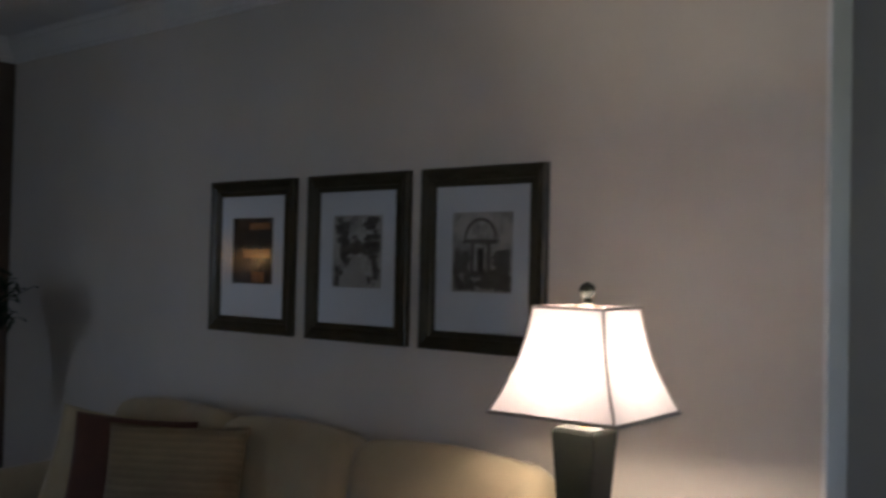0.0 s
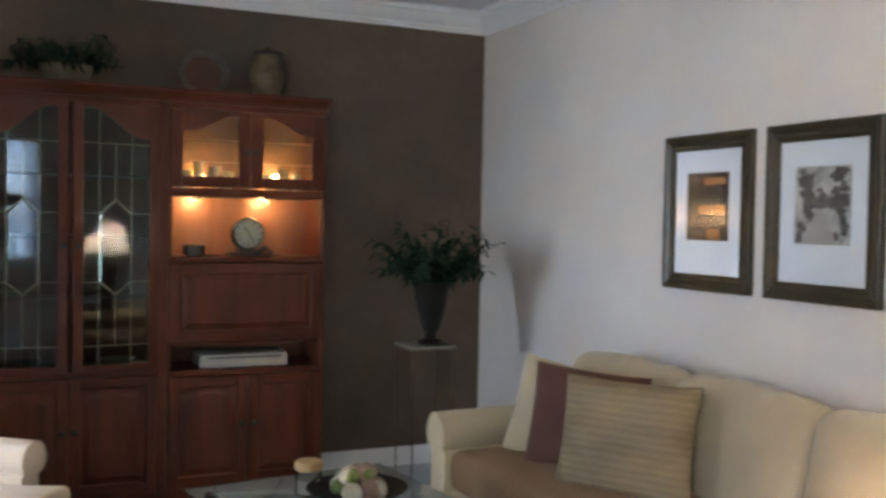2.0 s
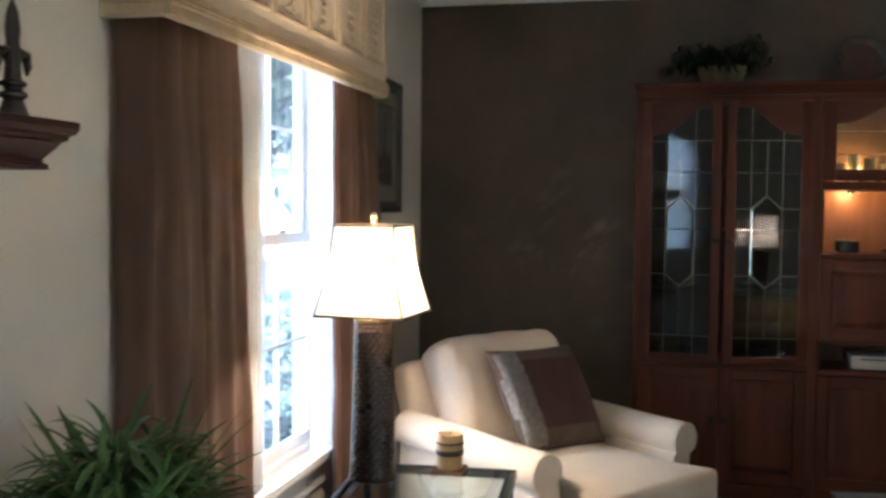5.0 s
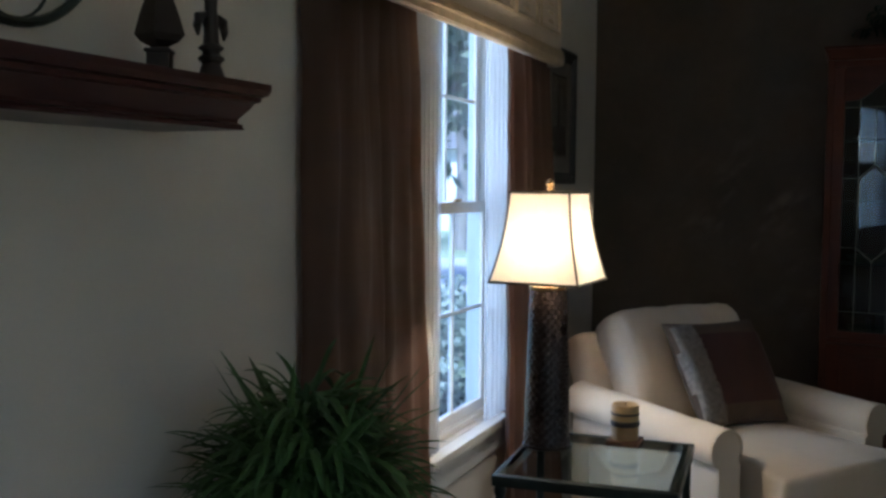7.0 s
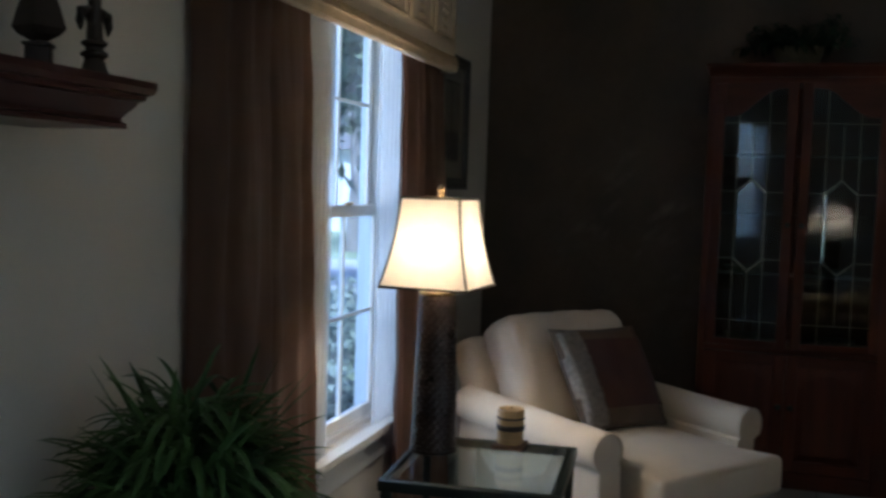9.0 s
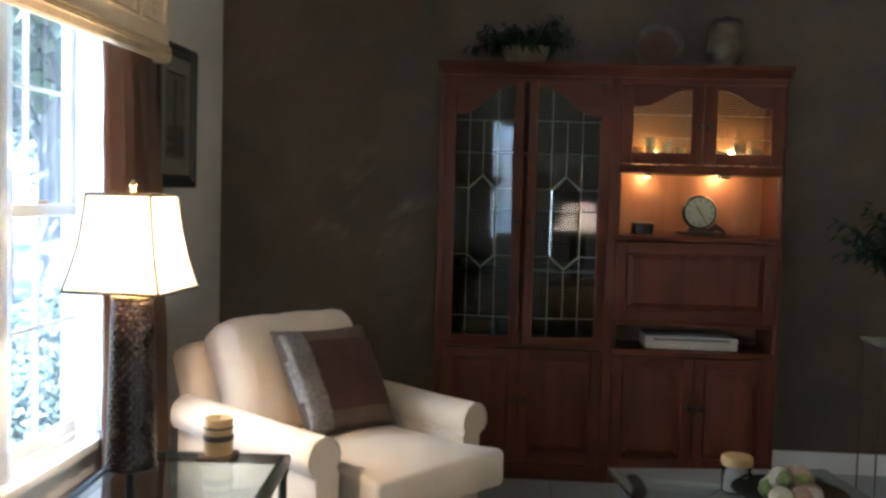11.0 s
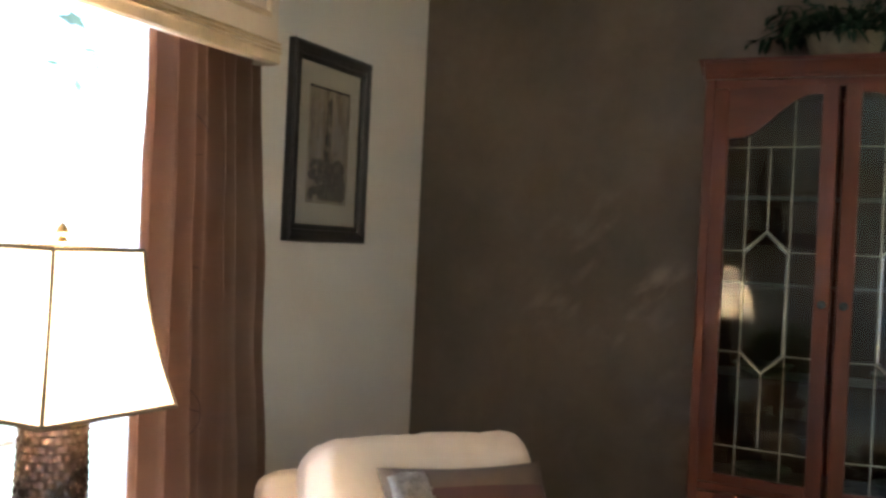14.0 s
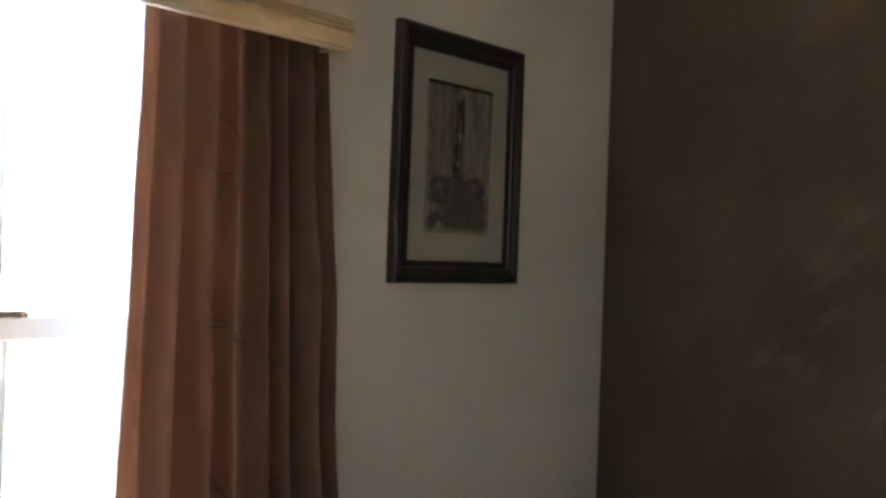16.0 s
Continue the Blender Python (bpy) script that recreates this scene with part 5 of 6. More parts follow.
for k in range(4):
    a0 = math.pi / 2 * k
    part("scroll", tube([(0.002, 0.11 * math.cos(a0) + 0.075 * math.cos(b), 0.11 * math.sin(a0) + 0.075 * math.sin(b)) for b in [2 * math.pi * j / 24 for j in range(25)]], 0.003, 6), M_IRON, ring)

# ---- lamps ----
def lamp_shade(bottom, top, height, mat, trim, parent, z0, twist=0.0):
    """A four-sided flared cloth shade with piping on its edges."""
    n, ns = 10, 6
    def half(v):
        c = v + 0.18 * math.sin(math.pi * v)
        return bottom[0] / 2 + (top[0] - bottom[0]) / 2 * c, bottom[1] / 2 + (top[1] - bottom[1]) / 2 * c
    bm, rings = bmesh.new(), []
    for k in range(n + 1):
        v = k / n
        a, b = half(v)
        pts = []
        for (x0, y0), (x1, y1) in (((a, b), (-a, b)), ((-a, b), (-a, -b)), ((-a, -b), (a, -b)), ((a, -b), (a, b))):
            pts += [(x0 + (x1 - x0) * i / ns, y0 + (y1 - y0) * i / ns) for i in range(ns)]
        rings.append([bm.verts.new((x, y, z0 + height * v)) for x, y in pts])
    for lo, hi in zip(rings, rings[1:]):
        for i in range(len(lo)):
            j = (i + 1) % len(lo)
            bm.faces.new((lo[i], lo[j], hi[j], hi[i]))
    sh_ = part("shade", bm, mat, parent, smooth=25)
    for sx, sy in ((1, 1), (-1, 1), (-1, -1), (1, -1)):
        part("piping", tube([(sx * half(k / n)[0], sy * half(k / n)[1], z0 + height * k / n) for k in range(n + 1)], 0.0032, 6), trim, sh_)
    for v, r in ((0, 0.0045), (1, 0.004)):
        a, b = half(v)
        part("hem", tube([(a, b, z0 + height * v), (-a, b, z0 + height * v), (-a, -b, z0 + height * v), (a, -b, z0 + height * v), (a, b, z0 + height * v)], r, 6), trim, sh_)
    return sh_


LAX, LAY, LAR = -0.977, 3.405, -3.0
TZ = 0.51
la = thing("table_lamp", pose(LAX, LAY, TZ, 0, 0, LAR), "table lamp with dark scaled column and cream four-sided shade, lit", "lamp")
bm, nu, nz = bmesh.new(), 128, 200
rows = []
for k in range(nz + 1):
    v = k / nz
    r0 = 0.066 - 0.013 * v
    row = []
    for i in range(nu):
        u = i / nu
        row_id = v * 34
        s = (u * 17 + 0.5 * (int(row_id) % 2)) % 1.0
        f = row_id % 1.0
        bulge = max(0, 1 - (2 * s - 1) ** 2 - 0.3 * f) * (1 - f * 0.75)
        r = r0 + 0.0046 * bulge
        a = 2 * math.pi * u
        row.append(bm.verts.new((r * math.cos(a), r * math.sin(a), 0.012 + 0.458 * v)))
    rows.append(row)
for lo, hi in zip(rows, rows[1:]):
    for i in range(nu):
        j = (i + 1) % nu
        bm.faces.new((lo[i], lo[j], hi[j], hi[i]))
bm.faces.new(rows[0][::-1]), bm.faces.new(rows[-1])
part("column", bm, M_LAMPBASE, la, smooth=50)
part("foot", lathe([(0.068, 0), (0.072, 0.003), (0.072, 0.010), (0.066, 0.013)], 32), M_LAMPBASE, la)
part("collar", lathe([(0.054, 0.470), (0.057, 0.473), (0.057, 0.481), (0.02, 0.485), (0.018, 0.53)], 32), M_BRASS, la, "bright brass collar")
lamp_shade((0.268, 0.275), (0.180, 0.184), 0.260, M_SHADE, M_PIPING, la, 0.497)
part("harp", tube([(0.0, 0.05, 0.53), (0, 0.06, 0.65), (0, 0.03, 0.748), (0, 0, 0.755), (0, -0.03, 0.748), (0, -0.06, 0.65), (0, -0.05, 0.53), (0, 0.05, 0.53)], 0.0025, 6), M_BRASS, la)
part("finial", lathe([(0.004, 0.752), (0.004, 0.762), (0.010, 0.766), (0.007, 0.775), (0.012, 0.782), (0.008, 0.790), (0.002, 0.798)], 14), M_BRASS, la, "turned brass finial")
bulb("table_lamp_bulb", (LAX, LAY, TZ + 0.60), 3.0, (1.0, 0.80, 0.58), 0.035)

L2X, L2Y, L2Z = 1.748, 1.840, 0.60
lb = thing("sofa_lamp", pose(L2X, L2Y, L2Z, 0, 0, 1), "table lamp with tapered espresso base and white square shade, lit", "lamp")
bm, rings = bmesh.new(), []
for z, w in ((0, 0.030), (0.006, 0.032), (0.365, 0.055), (0.372, 0.053)):
    rings.append([bm.verts.new((x * w, y * w, z)) for x, y in ((1, 1), (-1, 1), (-1, -1), (1, -1))])
for a, b in zip(rings, rings[1:]):
    for i in range(4):
        j = (i + 1) % 4
        bm.faces.new((a[i], a[j], b[j], b[i]))
bm.faces.new(rings[0][::-1]), bm.faces.new(rings[-1])
part("base", bm, M_DARKLAMP, lb, smooth=0)
part("cap", boxes(((-0.05, -0.05, 0.372), (0.05, 0.05, 0.376)), bevel=0.001), M_DARKLAMP, lb)
part("neck", lathe([(0.012, 0.376), (0.010, 0.38), (0.010, 0.42), (0.013, 0.425), (0.013, 0.435)], 16), M_BRASS, lb)
lamp_shade((0.32, 0.32), (0.182, 0.182), 0.24, M_SHADE2, M_PIPING2, lb, 0.41)
part("harp", tube([(0.0, 0.045, 0.47), (0, 0.055, 0.58), (0, 0.03, 0.652), (0, 0, 0.657), (0, -0.03, 0.652), (0, -0.055, 0.58), (0, -0.045, 0.47), (0, 0.045, 0.47)], 0.0025, 6), M_BRASS, lb)
part("finial", lathe([(0.008, 0.657), (0.013, 0.661), (0.009, 0.671), (0.015, 0.677), (0.02, 0.688), (0.016, 0.701), (0.005, 0.708)], 18), M_DARKLAMP, lb, "dark ball finial")
bulb("sofa_lamp_bulb", (L2X, L2Y, L2Z + 0.505), 7.6, (1.0, 0.82, 0.62), 0.035)
et = thing("end_table", pose(1.78, 1.80, 0), "small dark wooden end table beside the sofa", "table")
part("top", boxes(((-0.24, -0.13, 0.575), (0.24, 0.15, 0.60)), bevel=0.005), M_DARKLAMP, et)
for sx in (-0.21, 0.18):
    for sy in (-0.11, 0.10):
        part("leg", boxes(((sx, sy, 0), (sx + 0.03, sy + 0.03, 0.575)), bevel=0.003), M_DARKLAMP, et)

# ---- glass side table ----
st = thing("side_table", pose(-0.800, 3.335, 0, 0, 0, 4), "black iron side table with an inset glass top", "table")
TXh, TYh = 0.245, 0.260
bm = boxes(((-TXh, -TYh, TZ - 0.03), (TXh, -TYh + 0.028, TZ)), ((-TXh, TYh - 0.028, TZ - 0.03), (TXh, TYh, TZ)), ((-TXh, -TYh + 0.0285, TZ - 0.03), (-TXh + 0.028, TYh - 0.0285, TZ)), ((TXh - 0.028, -TYh + 0.0285, TZ - 0.03), (TXh, TYh - 0.0285, TZ)), bevel=0.004)
part("frame", bm, M_IRON, st)
part("glass_top", boxes(((-TXh + 0.012, -TYh + 0.012, TZ - 0.006), (TXh - 0.012, TYh - 0.012, TZ + 0.0)), bevel=0.0015, seg=1), M_TABLEGLASS, st, "bevelled clear glass").visible_shadow = False
for sx in (-1, 1):
    for sy in (-1, 1):
        part("leg", lathe([(0.012, 0), (0.016, 0.01), (0.011, 0.03), (0.013, 0.25), (0.017, 0.27), (0.012, 0.30), (0.013, TZ - 0.06), (0.018, TZ - 0.045), (0.014, TZ - 0.03)], 12, m=pose(sx * (TXh - 0.02), sy * (TYh - 0.02), 0)), M_IRON, st)
cd = thing("candle_jar", pose(-0.77, 3.535, TZ) @ Matrix.Scale(1.08, 4), "tan pillar candle wrapped with twine on a small base", "candle")
part("base", boxes(((-0.045, -0.045, 0), (0.045, 0.045, 0.012)), bevel=0.003), M_TERRA, cd)
part("candle", lathe([(0.036, 0.012), (0.038, 0.016), (0.038, 0.105), (0.036, 0.11), (0.03, 0.108), (0.0, 0.104)], 28), M_CANDLE, cd)
part("twine", lathe([(0.0385, 0.05), (0.0405, 0.052), (0.0405, 0.064), (0.0385, 0.066)], 28), M_FINIAL, cd)
part("twine", lathe([(0.0385, 0.082), (0.04, 0.083), (0.04, 0.087), (0.0385, 0.088)], 28), M_FINIAL, cd)
part("wick", tube([(0, 0, 0.104), (0.002, 0, 0.116)], 0.0012, 5), M_BLACK, cd)


# ---- armchair ----
def rolled_arm(length, height, width, roll, s):
    """An upholstered arm along y with a roll at its top that turns outward; s: side of the roll."""
    sec = [(-width / 2, 0), (width / 2, 0), (width / 2, height - roll * 1.7)]
    for k in range(15):
        a = radians(-35 + 250 * k / 14)
        sec.append((roll * 0.25 + roll * math.cos(a) * 1.02, height - roll + roll * math.sin(a)))
    sec.append((-width / 2, height - roll * 1.7))
    bm, rows = bmesh.new(), []
    steps = [(-0.5, 0.80), (-0.5, 0.93), (-0.487, 0.985), (-0.46, 1.0), (-0.25, 1.0), (0, 1.0), (0.25, 1.0), (0.5, 1.0)]
    mid = (0, height * 0.5)
    for t, k in steps:
        drop = 0.02 * (t + 0.5)
        rows.append([bm.verts.new((s * (mid[0] + (x - mid[0]) * k), t * length, mid[1] + (z - mid[1]) * (1 if k == 1 else (0.94 + 0.06 * (k - 0.8) / 0.2)) + drop * (z / height) + 0.003 * noise.noise(Vector((x * 9, t * 6, z * 9))))) for x, z in sec])
    n = len(sec)
    for a, b in zip(rows, rows[1:]):
        for i in range(n):
            j = (i + 1) % n
            bm.faces.new((a[i], a[j], b[j], b[i]))
    bm.faces.new(rows[0]), bm.faces.new(rows[-1][::-1])
    return bm


CHAIR = pose(-0.574, 4.203, 0, 0, 0, 53)
ac = thing("armchair", CHAIR, "cream upholstered armchair with rolled arms and loose seat cushion", "armchair")
part("base", slab(0.62, 0.70, 0.22, 0.02, crown=0), M_CREAM, ac)
place(ac.children[-1], pose(0, -0.02, 0.07))
part("seat_cushion", slab(0.62, 0.74, 0.13, 0.024, crown=0.02), M_CREAM, ac)
place(ac.children[-1], pose(0, -0.195, 0.295))
for v in ac.children[-1].data.vertices:
    if v.co.y > -0.25:
        v.co.x *= 0.86
for s in (-1, 1):
    arm = part("arm", rolled_arm(0.72, 0.475, 0.10, 0.066, s), M_CREAM, ac)
    place(arm, pose(s * 0.345, -0.02, 0.07))
    part("piping", tube([(s * (0.0165 + 0.064 * math.cos(a)), -0.362, 0.409 + 0.064 * math.sin(a)) for a in [radians(-35 + 250 * k / 14) for k in range(15)]], 0.004, 6), M_CREAM, arm)
for x in (-0.27, 0.27):
    for y in (-0.32, 0.28):
        part("leg", lathe([(0.018, 0), (0.026, 0.07)], 10, m=pose(x, y, 0)), M_CHERRY, ac)
bk = part("back", slab(0.66, 0.13, 0.46, 0.045, crown=0.01), M_CREAM, ac)
place(bk, pose(-0.01, 0.285, 0.285, -20))
bm = slab(0.59, 0.20, 0.43, 0.07, crown=0.012, seed=5)
bmesh.ops.subdivide_edges(bm, edges=bm.edges[:], cuts=2, use_grid_fill=True)
for v in bm.verts:
    v.co.y += -0.02 * math.sin(3.14 * min(1, max(0, v.co.z / 0.40))) + 0.012 * noise.noise(Vector((v.co.x * 16, 0, v.co.z * 7)))
    if v.co.z > 0.3:
        v.co.z += 0.010 * noise.noise(Vector((v.co.x * 26, v.co.y * 9, 3)))
        v.co.y += 0.012 * noise.noise(Vector((v.co.x * 38, 1, v.co.z * 10)))
bc = part("back_cushion", bm, M_CREAM, ac, smooth=60)
place(bc, pose(0.012, 0.137, 0.418, -27, -1, -5))


def cover_patch(size, across, up, proud):
    """A piece of cloth sewn on a pillow's front, cut from the pillow's own curve."""
    w, h, t, seed = size
    bm = cushion(w, h, t, 0.42, 50, 50, 0.10, 0.006, seed)
    away = [f for f in bm.faces if f.calc_center_median().z < 0.002 or not (across[0] * w < f.calc_center_median().x < across[1] * w and up[0] * h < f.calc_center_median().y < up[1] * h)]
    bmesh.ops.delete(bm, geom=away, context='FACES')
    for v in bm.verts:
        v.co.z += proud
    rim = bmesh.ops.extrude_edge_only(bm, edges=[e for e in bm.edges if e.is_boundary])
    for v in rim["geom"]:
        if isinstance(v, bmesh.types.BMVert):
            v.co.z -= proud + 0.003
    return bm


def throw_pillow(name, m, w, h, t, mat, label, seed, center=None, edge=None, sag=0.0):
    """A stuffed pillow standing in its xz plane, facing -y; center: a set-in field; edge: a fringe of cords down one side."""
    p = thing(name, m, label, "pillow")
    b = part("cover", cushion(w, h, t, 0.42, 18, 18, 0.10, 0.006, seed), mat, p, smooth=60)
    place(b, pose(0, 0, 0, 90))
    if center:
        f = part("center_field", cover_patch((w, h, t, seed), (-0.27, 0.44), (-0.34, 0.33), 0.003), center, p, smooth=60)
        place(f, pose(0, 0, 0, 90))
    if edge:
        band = part("fringe_band", cover_patch((w, h, t, seed), (-0.47, -0.28), (-0.46, 0.44), 0.003), edge, p, smooth=60)
        place(band, pose(0, 0, 0, 90))
        bm = bmesh.new()
        rnd_ = random.Random(seed)
        for k in range(700):
            z = (rnd_.random() - 0.5) * h * 0.92
            q = rnd_.random()
            x = -w * 0.27 - q * w * 0.17
            e = ((1 - (0.54 + q * 0.34) ** 3.2) * max(0.0, 1 - abs(2 * z / h) ** 3.2)) ** 0.42
            y = -t / 2 * (0.06 + 0.94 * e) - 0.003
            tube([(x, y + 0.006, z), (x + rnd_.uniform(-0.006, 0.006), y - 0.004, z - 0.004), (x + rnd_.uniform(-0.009, 0.009), y - 0.001, z - 0.016)], 0.0013, 4, bm)
        part("fringe", bm, edge, p)["kind"] = "stuff"
    for c in p.children:
        for v in c.data.vertices:
            up_ = v.co.z if c.name.startswith("fringe") and not c.name.startswith("fringe_band") else v.co.y
            v.co.x = v.co.x * (1 + sag * up_ / h) - sag * up_
    return p


throw_pillow("throw_pillow", CHAIR @ pose(0.050, 0.020, 0.614, -31, 1, -4), 0.41, 0.40, 0.12, M_BROWNCLOTH, "brown chenille pillow with rust velvet centre and beaded fringe", 3, M_RUST, M_TASSEL, sag=0.04)

# ---- sofa ----
sf = thing("sofa", pose(1.80, 3.09, 0, 0, 0, -90), "khaki upholstered three-seat sofa with rolled arms and tan seat", "sofa")
SL = 2.30
part("base", slab(SL - 0.06, 0.76, 0.20, 0.02, crown=0), M_SOFA, sf)
place(sf.children[-1], pose(0, 0.0, 0.08))
for k in range(2):
    c = part("seat_cushion", slab((SL - 0.34) / 2 - 0.006, 0.62, 0.16, 0.05, crown=0.03, seed=k + 2), M_SEATTAN, sf)
    place(c, pose((k - 0.5) * (SL - 0.34) / 2, -0.09, 0.285))
for s in (-1, 1):
    arm = part("arm", rolled_arm(0.80, 0.49, 0.13, 0.085, s), M_SOFA, sf)
    place(arm, pose(s * (SL / 2 - 0.11), -0.01, 0.08))
    part("piping", tube([(s * (0.021 + 0.083 * math.cos(a)), -0.402, 0.405 + 0.083 * math.sin(a)) for a in [radians(-35 + 250 * k / 14) for k in range(15)]], 0.004, 6), M_SOFA, arm)
bk = part("back", slab(SL - 0.10, 0.18, 0.47, 0.07, crown=0.02), M_SOFA, sf)
place(bk, pose(0, 0.29, 0.27, -6))
for k, (a, b) in enumerate(((-0.98, -0.33), (-0.33, 0.30), (0.30, 0.98))):
    c = part("back_cushion", slab(b - a + 0.004, 0.19, 0.40, 0.065, crown=0.03, seed=k + 9), M_SOFA, sf)
    place(c, pose((a + b) / 2, 0.155, 0.40, -12))
for x in (-1.0, 1.0):
    for y in (-0.33, 0.33):
        part("leg", lathe([(0.02, 0), (0.028, 0.08)], 10, m=pose(x, y, 0)), M_CHERRY, sf)
throw_pillow("throw_pillow", pose(1.70, 3.33, 0.615, -14, 0, -58), 0.47, 0.39, 0.15, M_OLIVE, "olive gold ribbed chenille pillow on the sofa", 5)
throw_pillow("throw_pillow", pose(1.72, 3.60, 0.615, -10, 4, -50), 0.42, 0.38, 0.09, M_RUSTRED, "rust velvet pillow tucked behind another on the sofa", 8)
throw_pillow("throw_pillow", pose(1.76, 3.80, 0.605, -10, 12, -42), 0.40, 0.37, 0.10, M_SOFA, "khaki pillow against the sofa arm", 11)

# ---- coffee table ----
M_PLAINGLASS = glass("coffee_table_glass", (0.88, 0.96, 0.93))
ct = thing("coffee_table", pose(0.82, 3.40, 0, 0, 0, 8), "dark iron coffee table with a clear glass top", "table")
part("glass_top", boxes(((-0.36, -0.56, 0.42), (0.36, 0.56, 0.432)), bevel=0.003), M_PLAINGLASS, ct, "clear plate glass").visible_shadow = False
for s in (-1, 1):
    part("leg_pair", tube([(-0.30, s * 0.46, 0.0), (-0.12, s * 0.44, 0.20), (0.12, s * 0.44, 0.22), (0.30, s * 0.46, 0.42)], 0.016, 8), M_IRON, ct)
    part("leg_pair", tube([(0.30, s * 0.48, 0.0), (0.12, s * 0.47, 0.20), (-0.12, s * 0.47, 0.22), (-0.30, s * 0.48, 0.42)], 0.016, 8), M_IRON, ct)
part("stretcher", tube([(0, -0.45, 0.21), (0, 0.45, 0.21)], 0.012, 8), M_IRON, ct)
jr = thing("candle_jar", pose(0.745, 3.70, 0.433), "clear candle jar with a tan lid", "candle")
part("jar", lathe([(0.04, 0), (0.043, 0.003), (0.043, 0.075), (0.04, 0.08), (0.04, 0.006), (0.0, 0.006)], 24), glass("jar_glass", (0.9, 0.9, 0.88)), jr)
part("lid", lathe([(0.044, 0.081), (0.046, 0.084), (0.046, 0.105), (0.04, 0.11), (0.0, 0.112)], 24), M_CANDLE, jr)
part("wax", lathe([(0.0, 0.007), (0.038, 0.007), (0.038, 0.05), (0.0, 0.05)], 24), M_WHITEBOX, jr)
fb = thing("fruit_bowl", pose(0.86, 3.56, 0.433), "dark shallow bowl on the coffee table", "bowl")
part("bowl", lathe([(0.06, 0), (0.065, 0.005), (0.12, 0.025), (0.16, 0.05), (0.157, 0.053), (0.11, 0.032), (0.0, 0.014)], 36), M_POT, fb)
rnd = random.Random(9)
M_FRUIT = [material("moss_green_ball", (0.12, 0.15, 0.045), 0.8, 0.3, 20, 80, 0.6), material("ivory_ball", (0.36, 0.33, 0.25), 0.7, 0.2, 20, 80, 0.4), material("rose_ball", (0.24, 0.16, 0.115), 0.7, 0.25, 20, 80, 0.5)]
for k in range(13):
    a, r = k * 2.4, 0.030 + 0.028 * (k % 4)
    bm = bmesh.new()
    bmesh.ops.create_icosphere(bm, subdivisions=3, radius=0.027 + 0.004 * (k % 3))
    for v in bm.verts:
        v.co *= 1 + 0.06 * noise.noise(v.co * 60 + Vector((k, 0, 0)))
    lift = 0.036 + r * 0.22 + (0.045 if k % 4 == 0 else 0.0)
    piece("decorative_ball", bm, M_FRUIT[k % 3], ("mossy green decorative ball in the bowl", "ivory decorative ball in the bowl", "dusky rose decorative ball in the bowl")[k % 3], "ball", 60, group="balls in the bowl", m=pose(0.86 + r * math.cos(a), 3.56 + r * math.sin(a), 0.433 + lift))

# ---- fern beside the curtain ----
fn = thing("fern", pose(-1.095, 2.225, 0.05), "bushy green fern in a brown pot on a stand", "plant")
part("stand_top", lathe([(0.15, 0.40), (0.155, 0.405), (0.155, 0.42), (0.15, 0.425)], 28), M_CHERRY, fn)
for k in range(3):
    a = 2.1 * k
    part("stand_leg", tube([(0.12 * math.cos(a), 0.12 * math.sin(a), 0.40), (0.09 * math.cos(a), 0.09 * math.sin(a), 0.2), (0.15 * math.cos(a), 0.15 * math.sin(a), -0.05)], 0.012, 8), M_CHERRY, fn)
part("pot", lathe([(0.08, 0.425), (0.085, 0.43), (0.115, 0.57), (0.122, 0.585), (0.122, 0.60), (0.105, 0.60), (0.1, 0.56), (0.0, 0.56)], 28), M_TERRA, fn)
rnd = random.Random(12)
bm = bmesh.new()
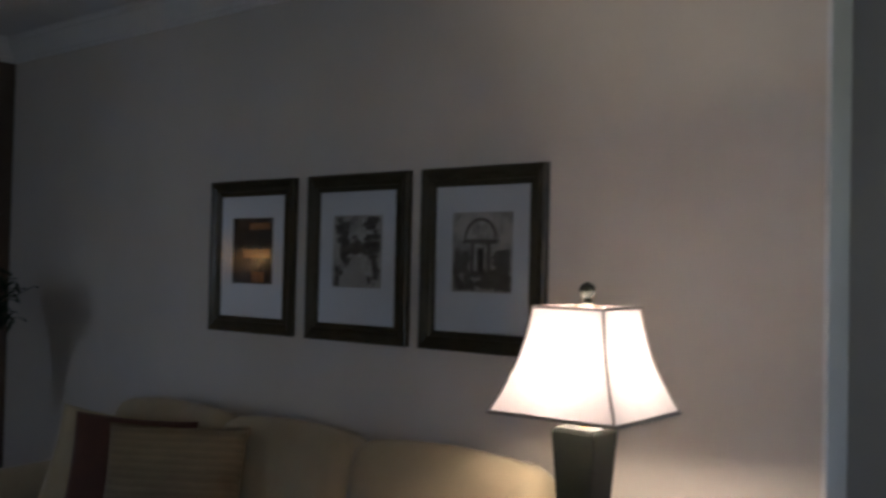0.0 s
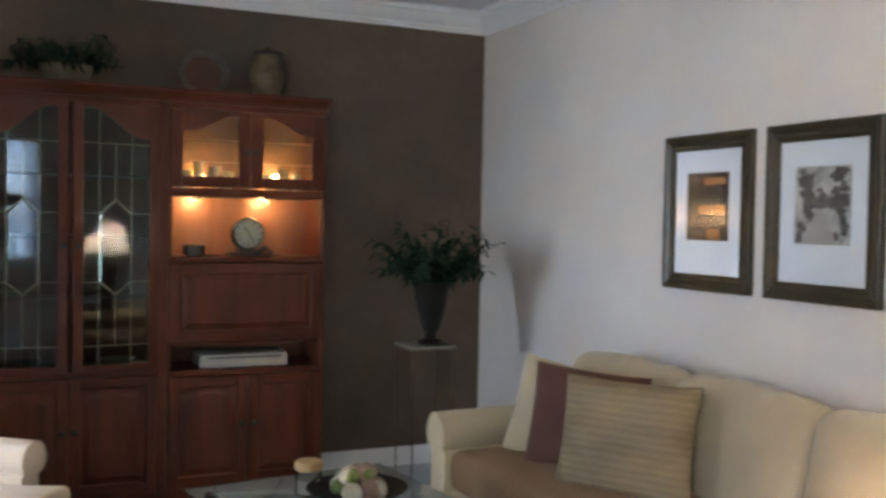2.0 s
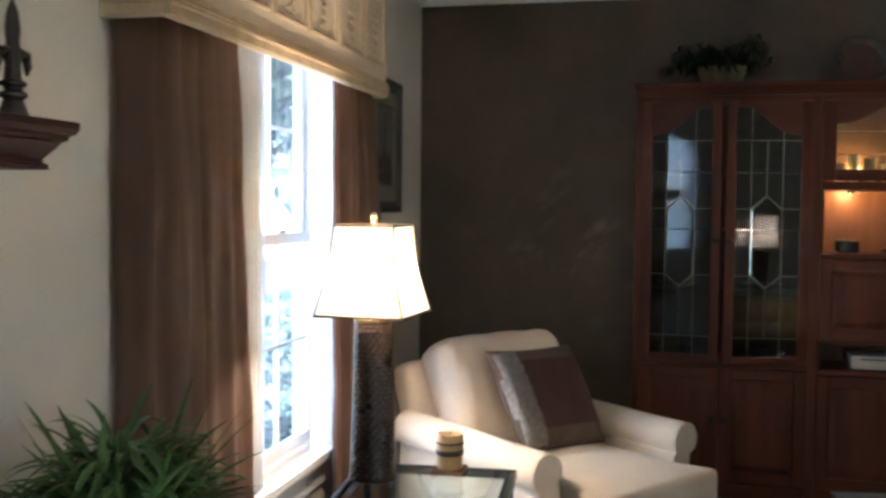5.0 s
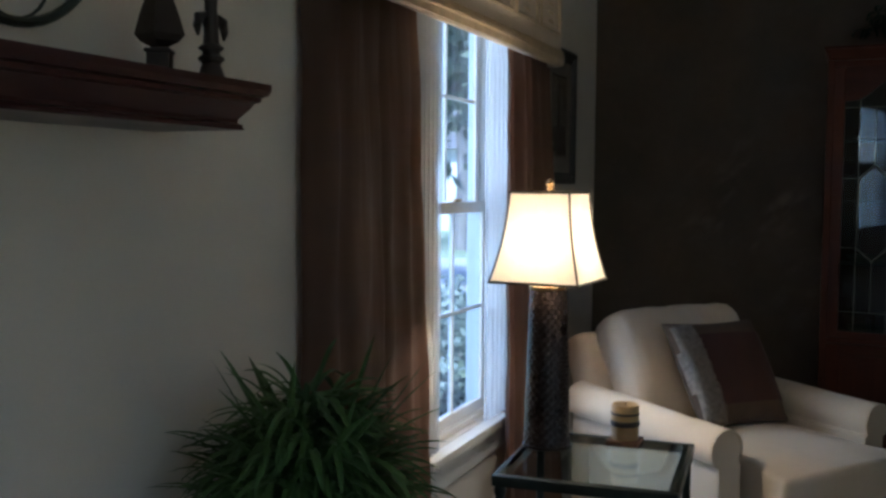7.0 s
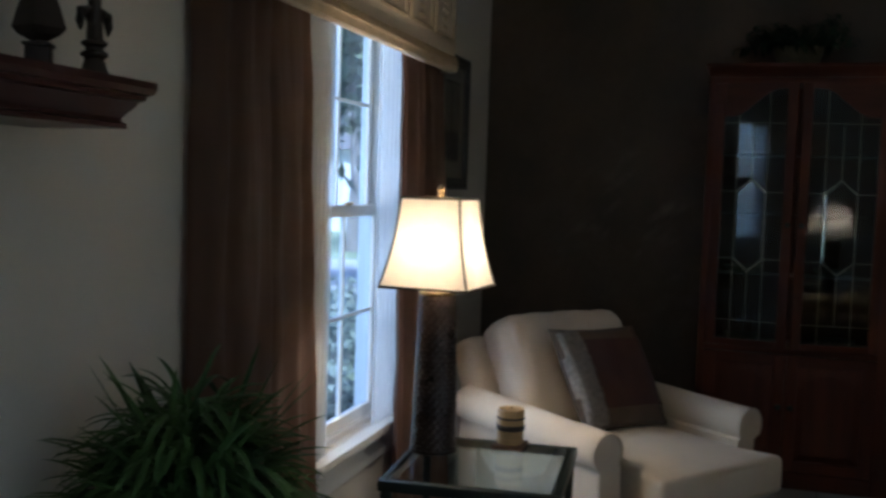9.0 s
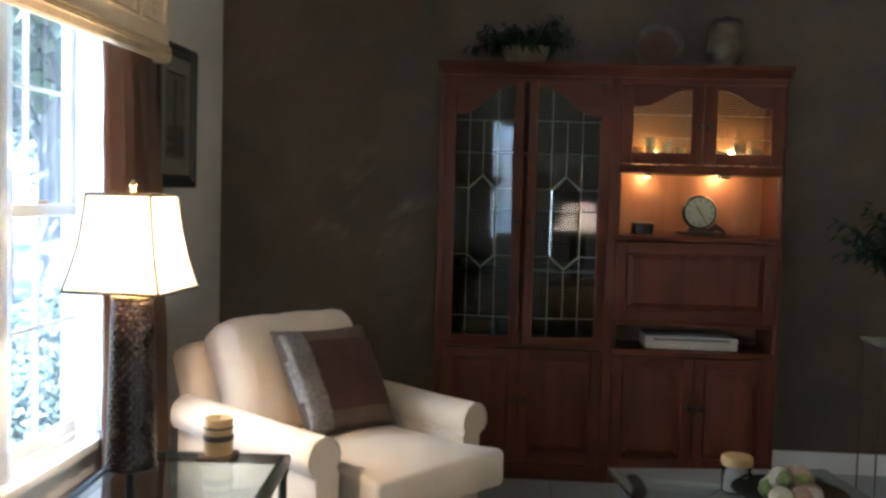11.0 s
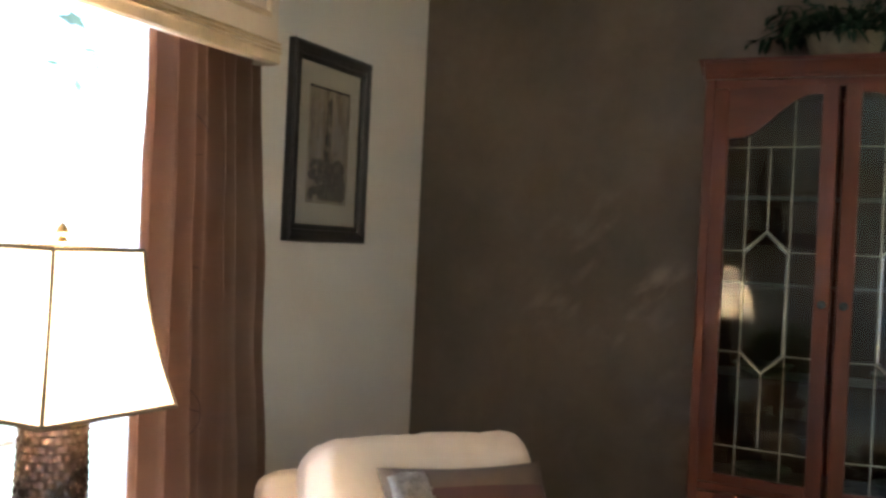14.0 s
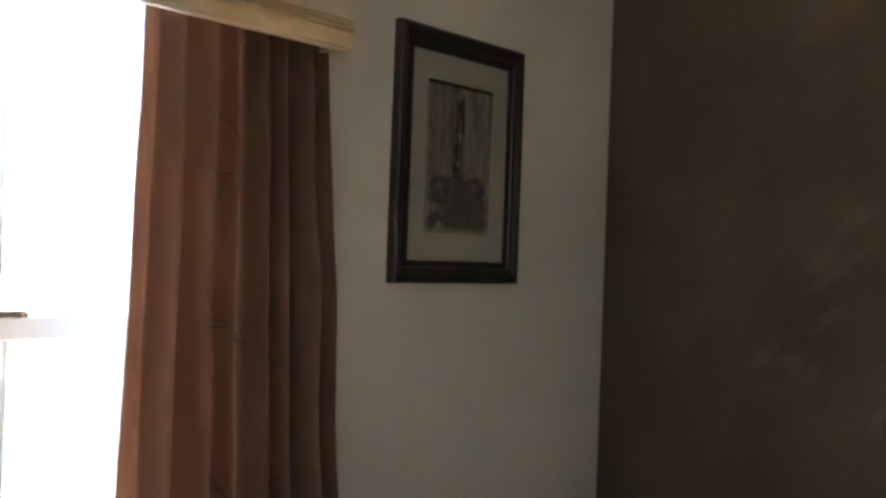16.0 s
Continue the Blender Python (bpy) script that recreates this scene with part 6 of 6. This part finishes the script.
for k in range(1150):
    a, low = rnd.uniform(0, 6.2832), rnd.random()
    spread = rnd.uniform(0.02, 0.15)
    out = rnd.uniform(0.35, 1.1)
    root = (spread * math.cos(a), spread * math.sin(a), 0.60 + 0.28 * low * (1 - spread * 4))
    leaf_blade(bm, root, (math.cos(a) * out, math.sin(a) * out, rnd.uniform(0.15, 1.0)), rnd.uniform(0.085, 0.165), rnd.uniform(0.007, 0.012), rnd.uniform(0.7, 2.2), rnd.uniform(-0.4, 0.4), 7)
for k in range(20):
    a, out = rnd.uniform(0, 6.2832), rnd.uniform(0.15, 0.75)
    leaf_blade(bm, (0.05 * math.cos(a), 0.05 * math.sin(a), 0.66), (math.cos(a) * out, math.sin(a) * out, 1.0), rnd.uniform(0.23, 0.33), rnd.uniform(0.009, 0.014), rnd.uniform(0.1, 1.2), rnd.uniform(-0.3, 0.3), 8)
for v in bm.verts:
    v.co.x = max(v.co.x, XL + 0.004 + 1.095)
part("foliage", bm, M_LEAF, fn)["kind"] = "stuff"

# ---- floor tiles ----
TS, GAP = 0.33, 0.005
bm = boxes(((0, 0, -0.005), (TS - GAP, TS - GAP, 0.0)), bevel=0.0015, seg=1)
tile_mesh = bpy.data.meshes.new("tile")
bm.to_mesh(tile_mesh)
bm.free()
tile_mesh.materials.append(M_TILE)
for i in range(int((XR - XL) / TS) + 1):
    for j in range(int((YD - 0.2) / TS) + 1):
        x, y = XL + TS * i, YD - TS * (j + 1)
        if y < YB or x + TS > XH:
            continue
        o = new("tile", tile_mesh)
        o.parent = floor
        o.location = (x + 0.002, y + 0.002, 0)
# the tiles of the far end, joined
spots = []
for i in range(int((XH - XL) / TS)):
    for j in range(int((YD - YB) / TS)):
        if i > int((XR - XL) / TS) or j > int((YD - 0.2) / TS):
            spots.append((XL + TS * i + 0.002, YD - TS * (j + 1) + 0.002))
rest = part("far_tiles", boxes(*[((x, y, -0.005), (x + TS - GAP, y + TS - GAP, 0.0)) for x, y in spots]), M_TILE, floor, smooth=0)
rest["kind"] = "stuff"
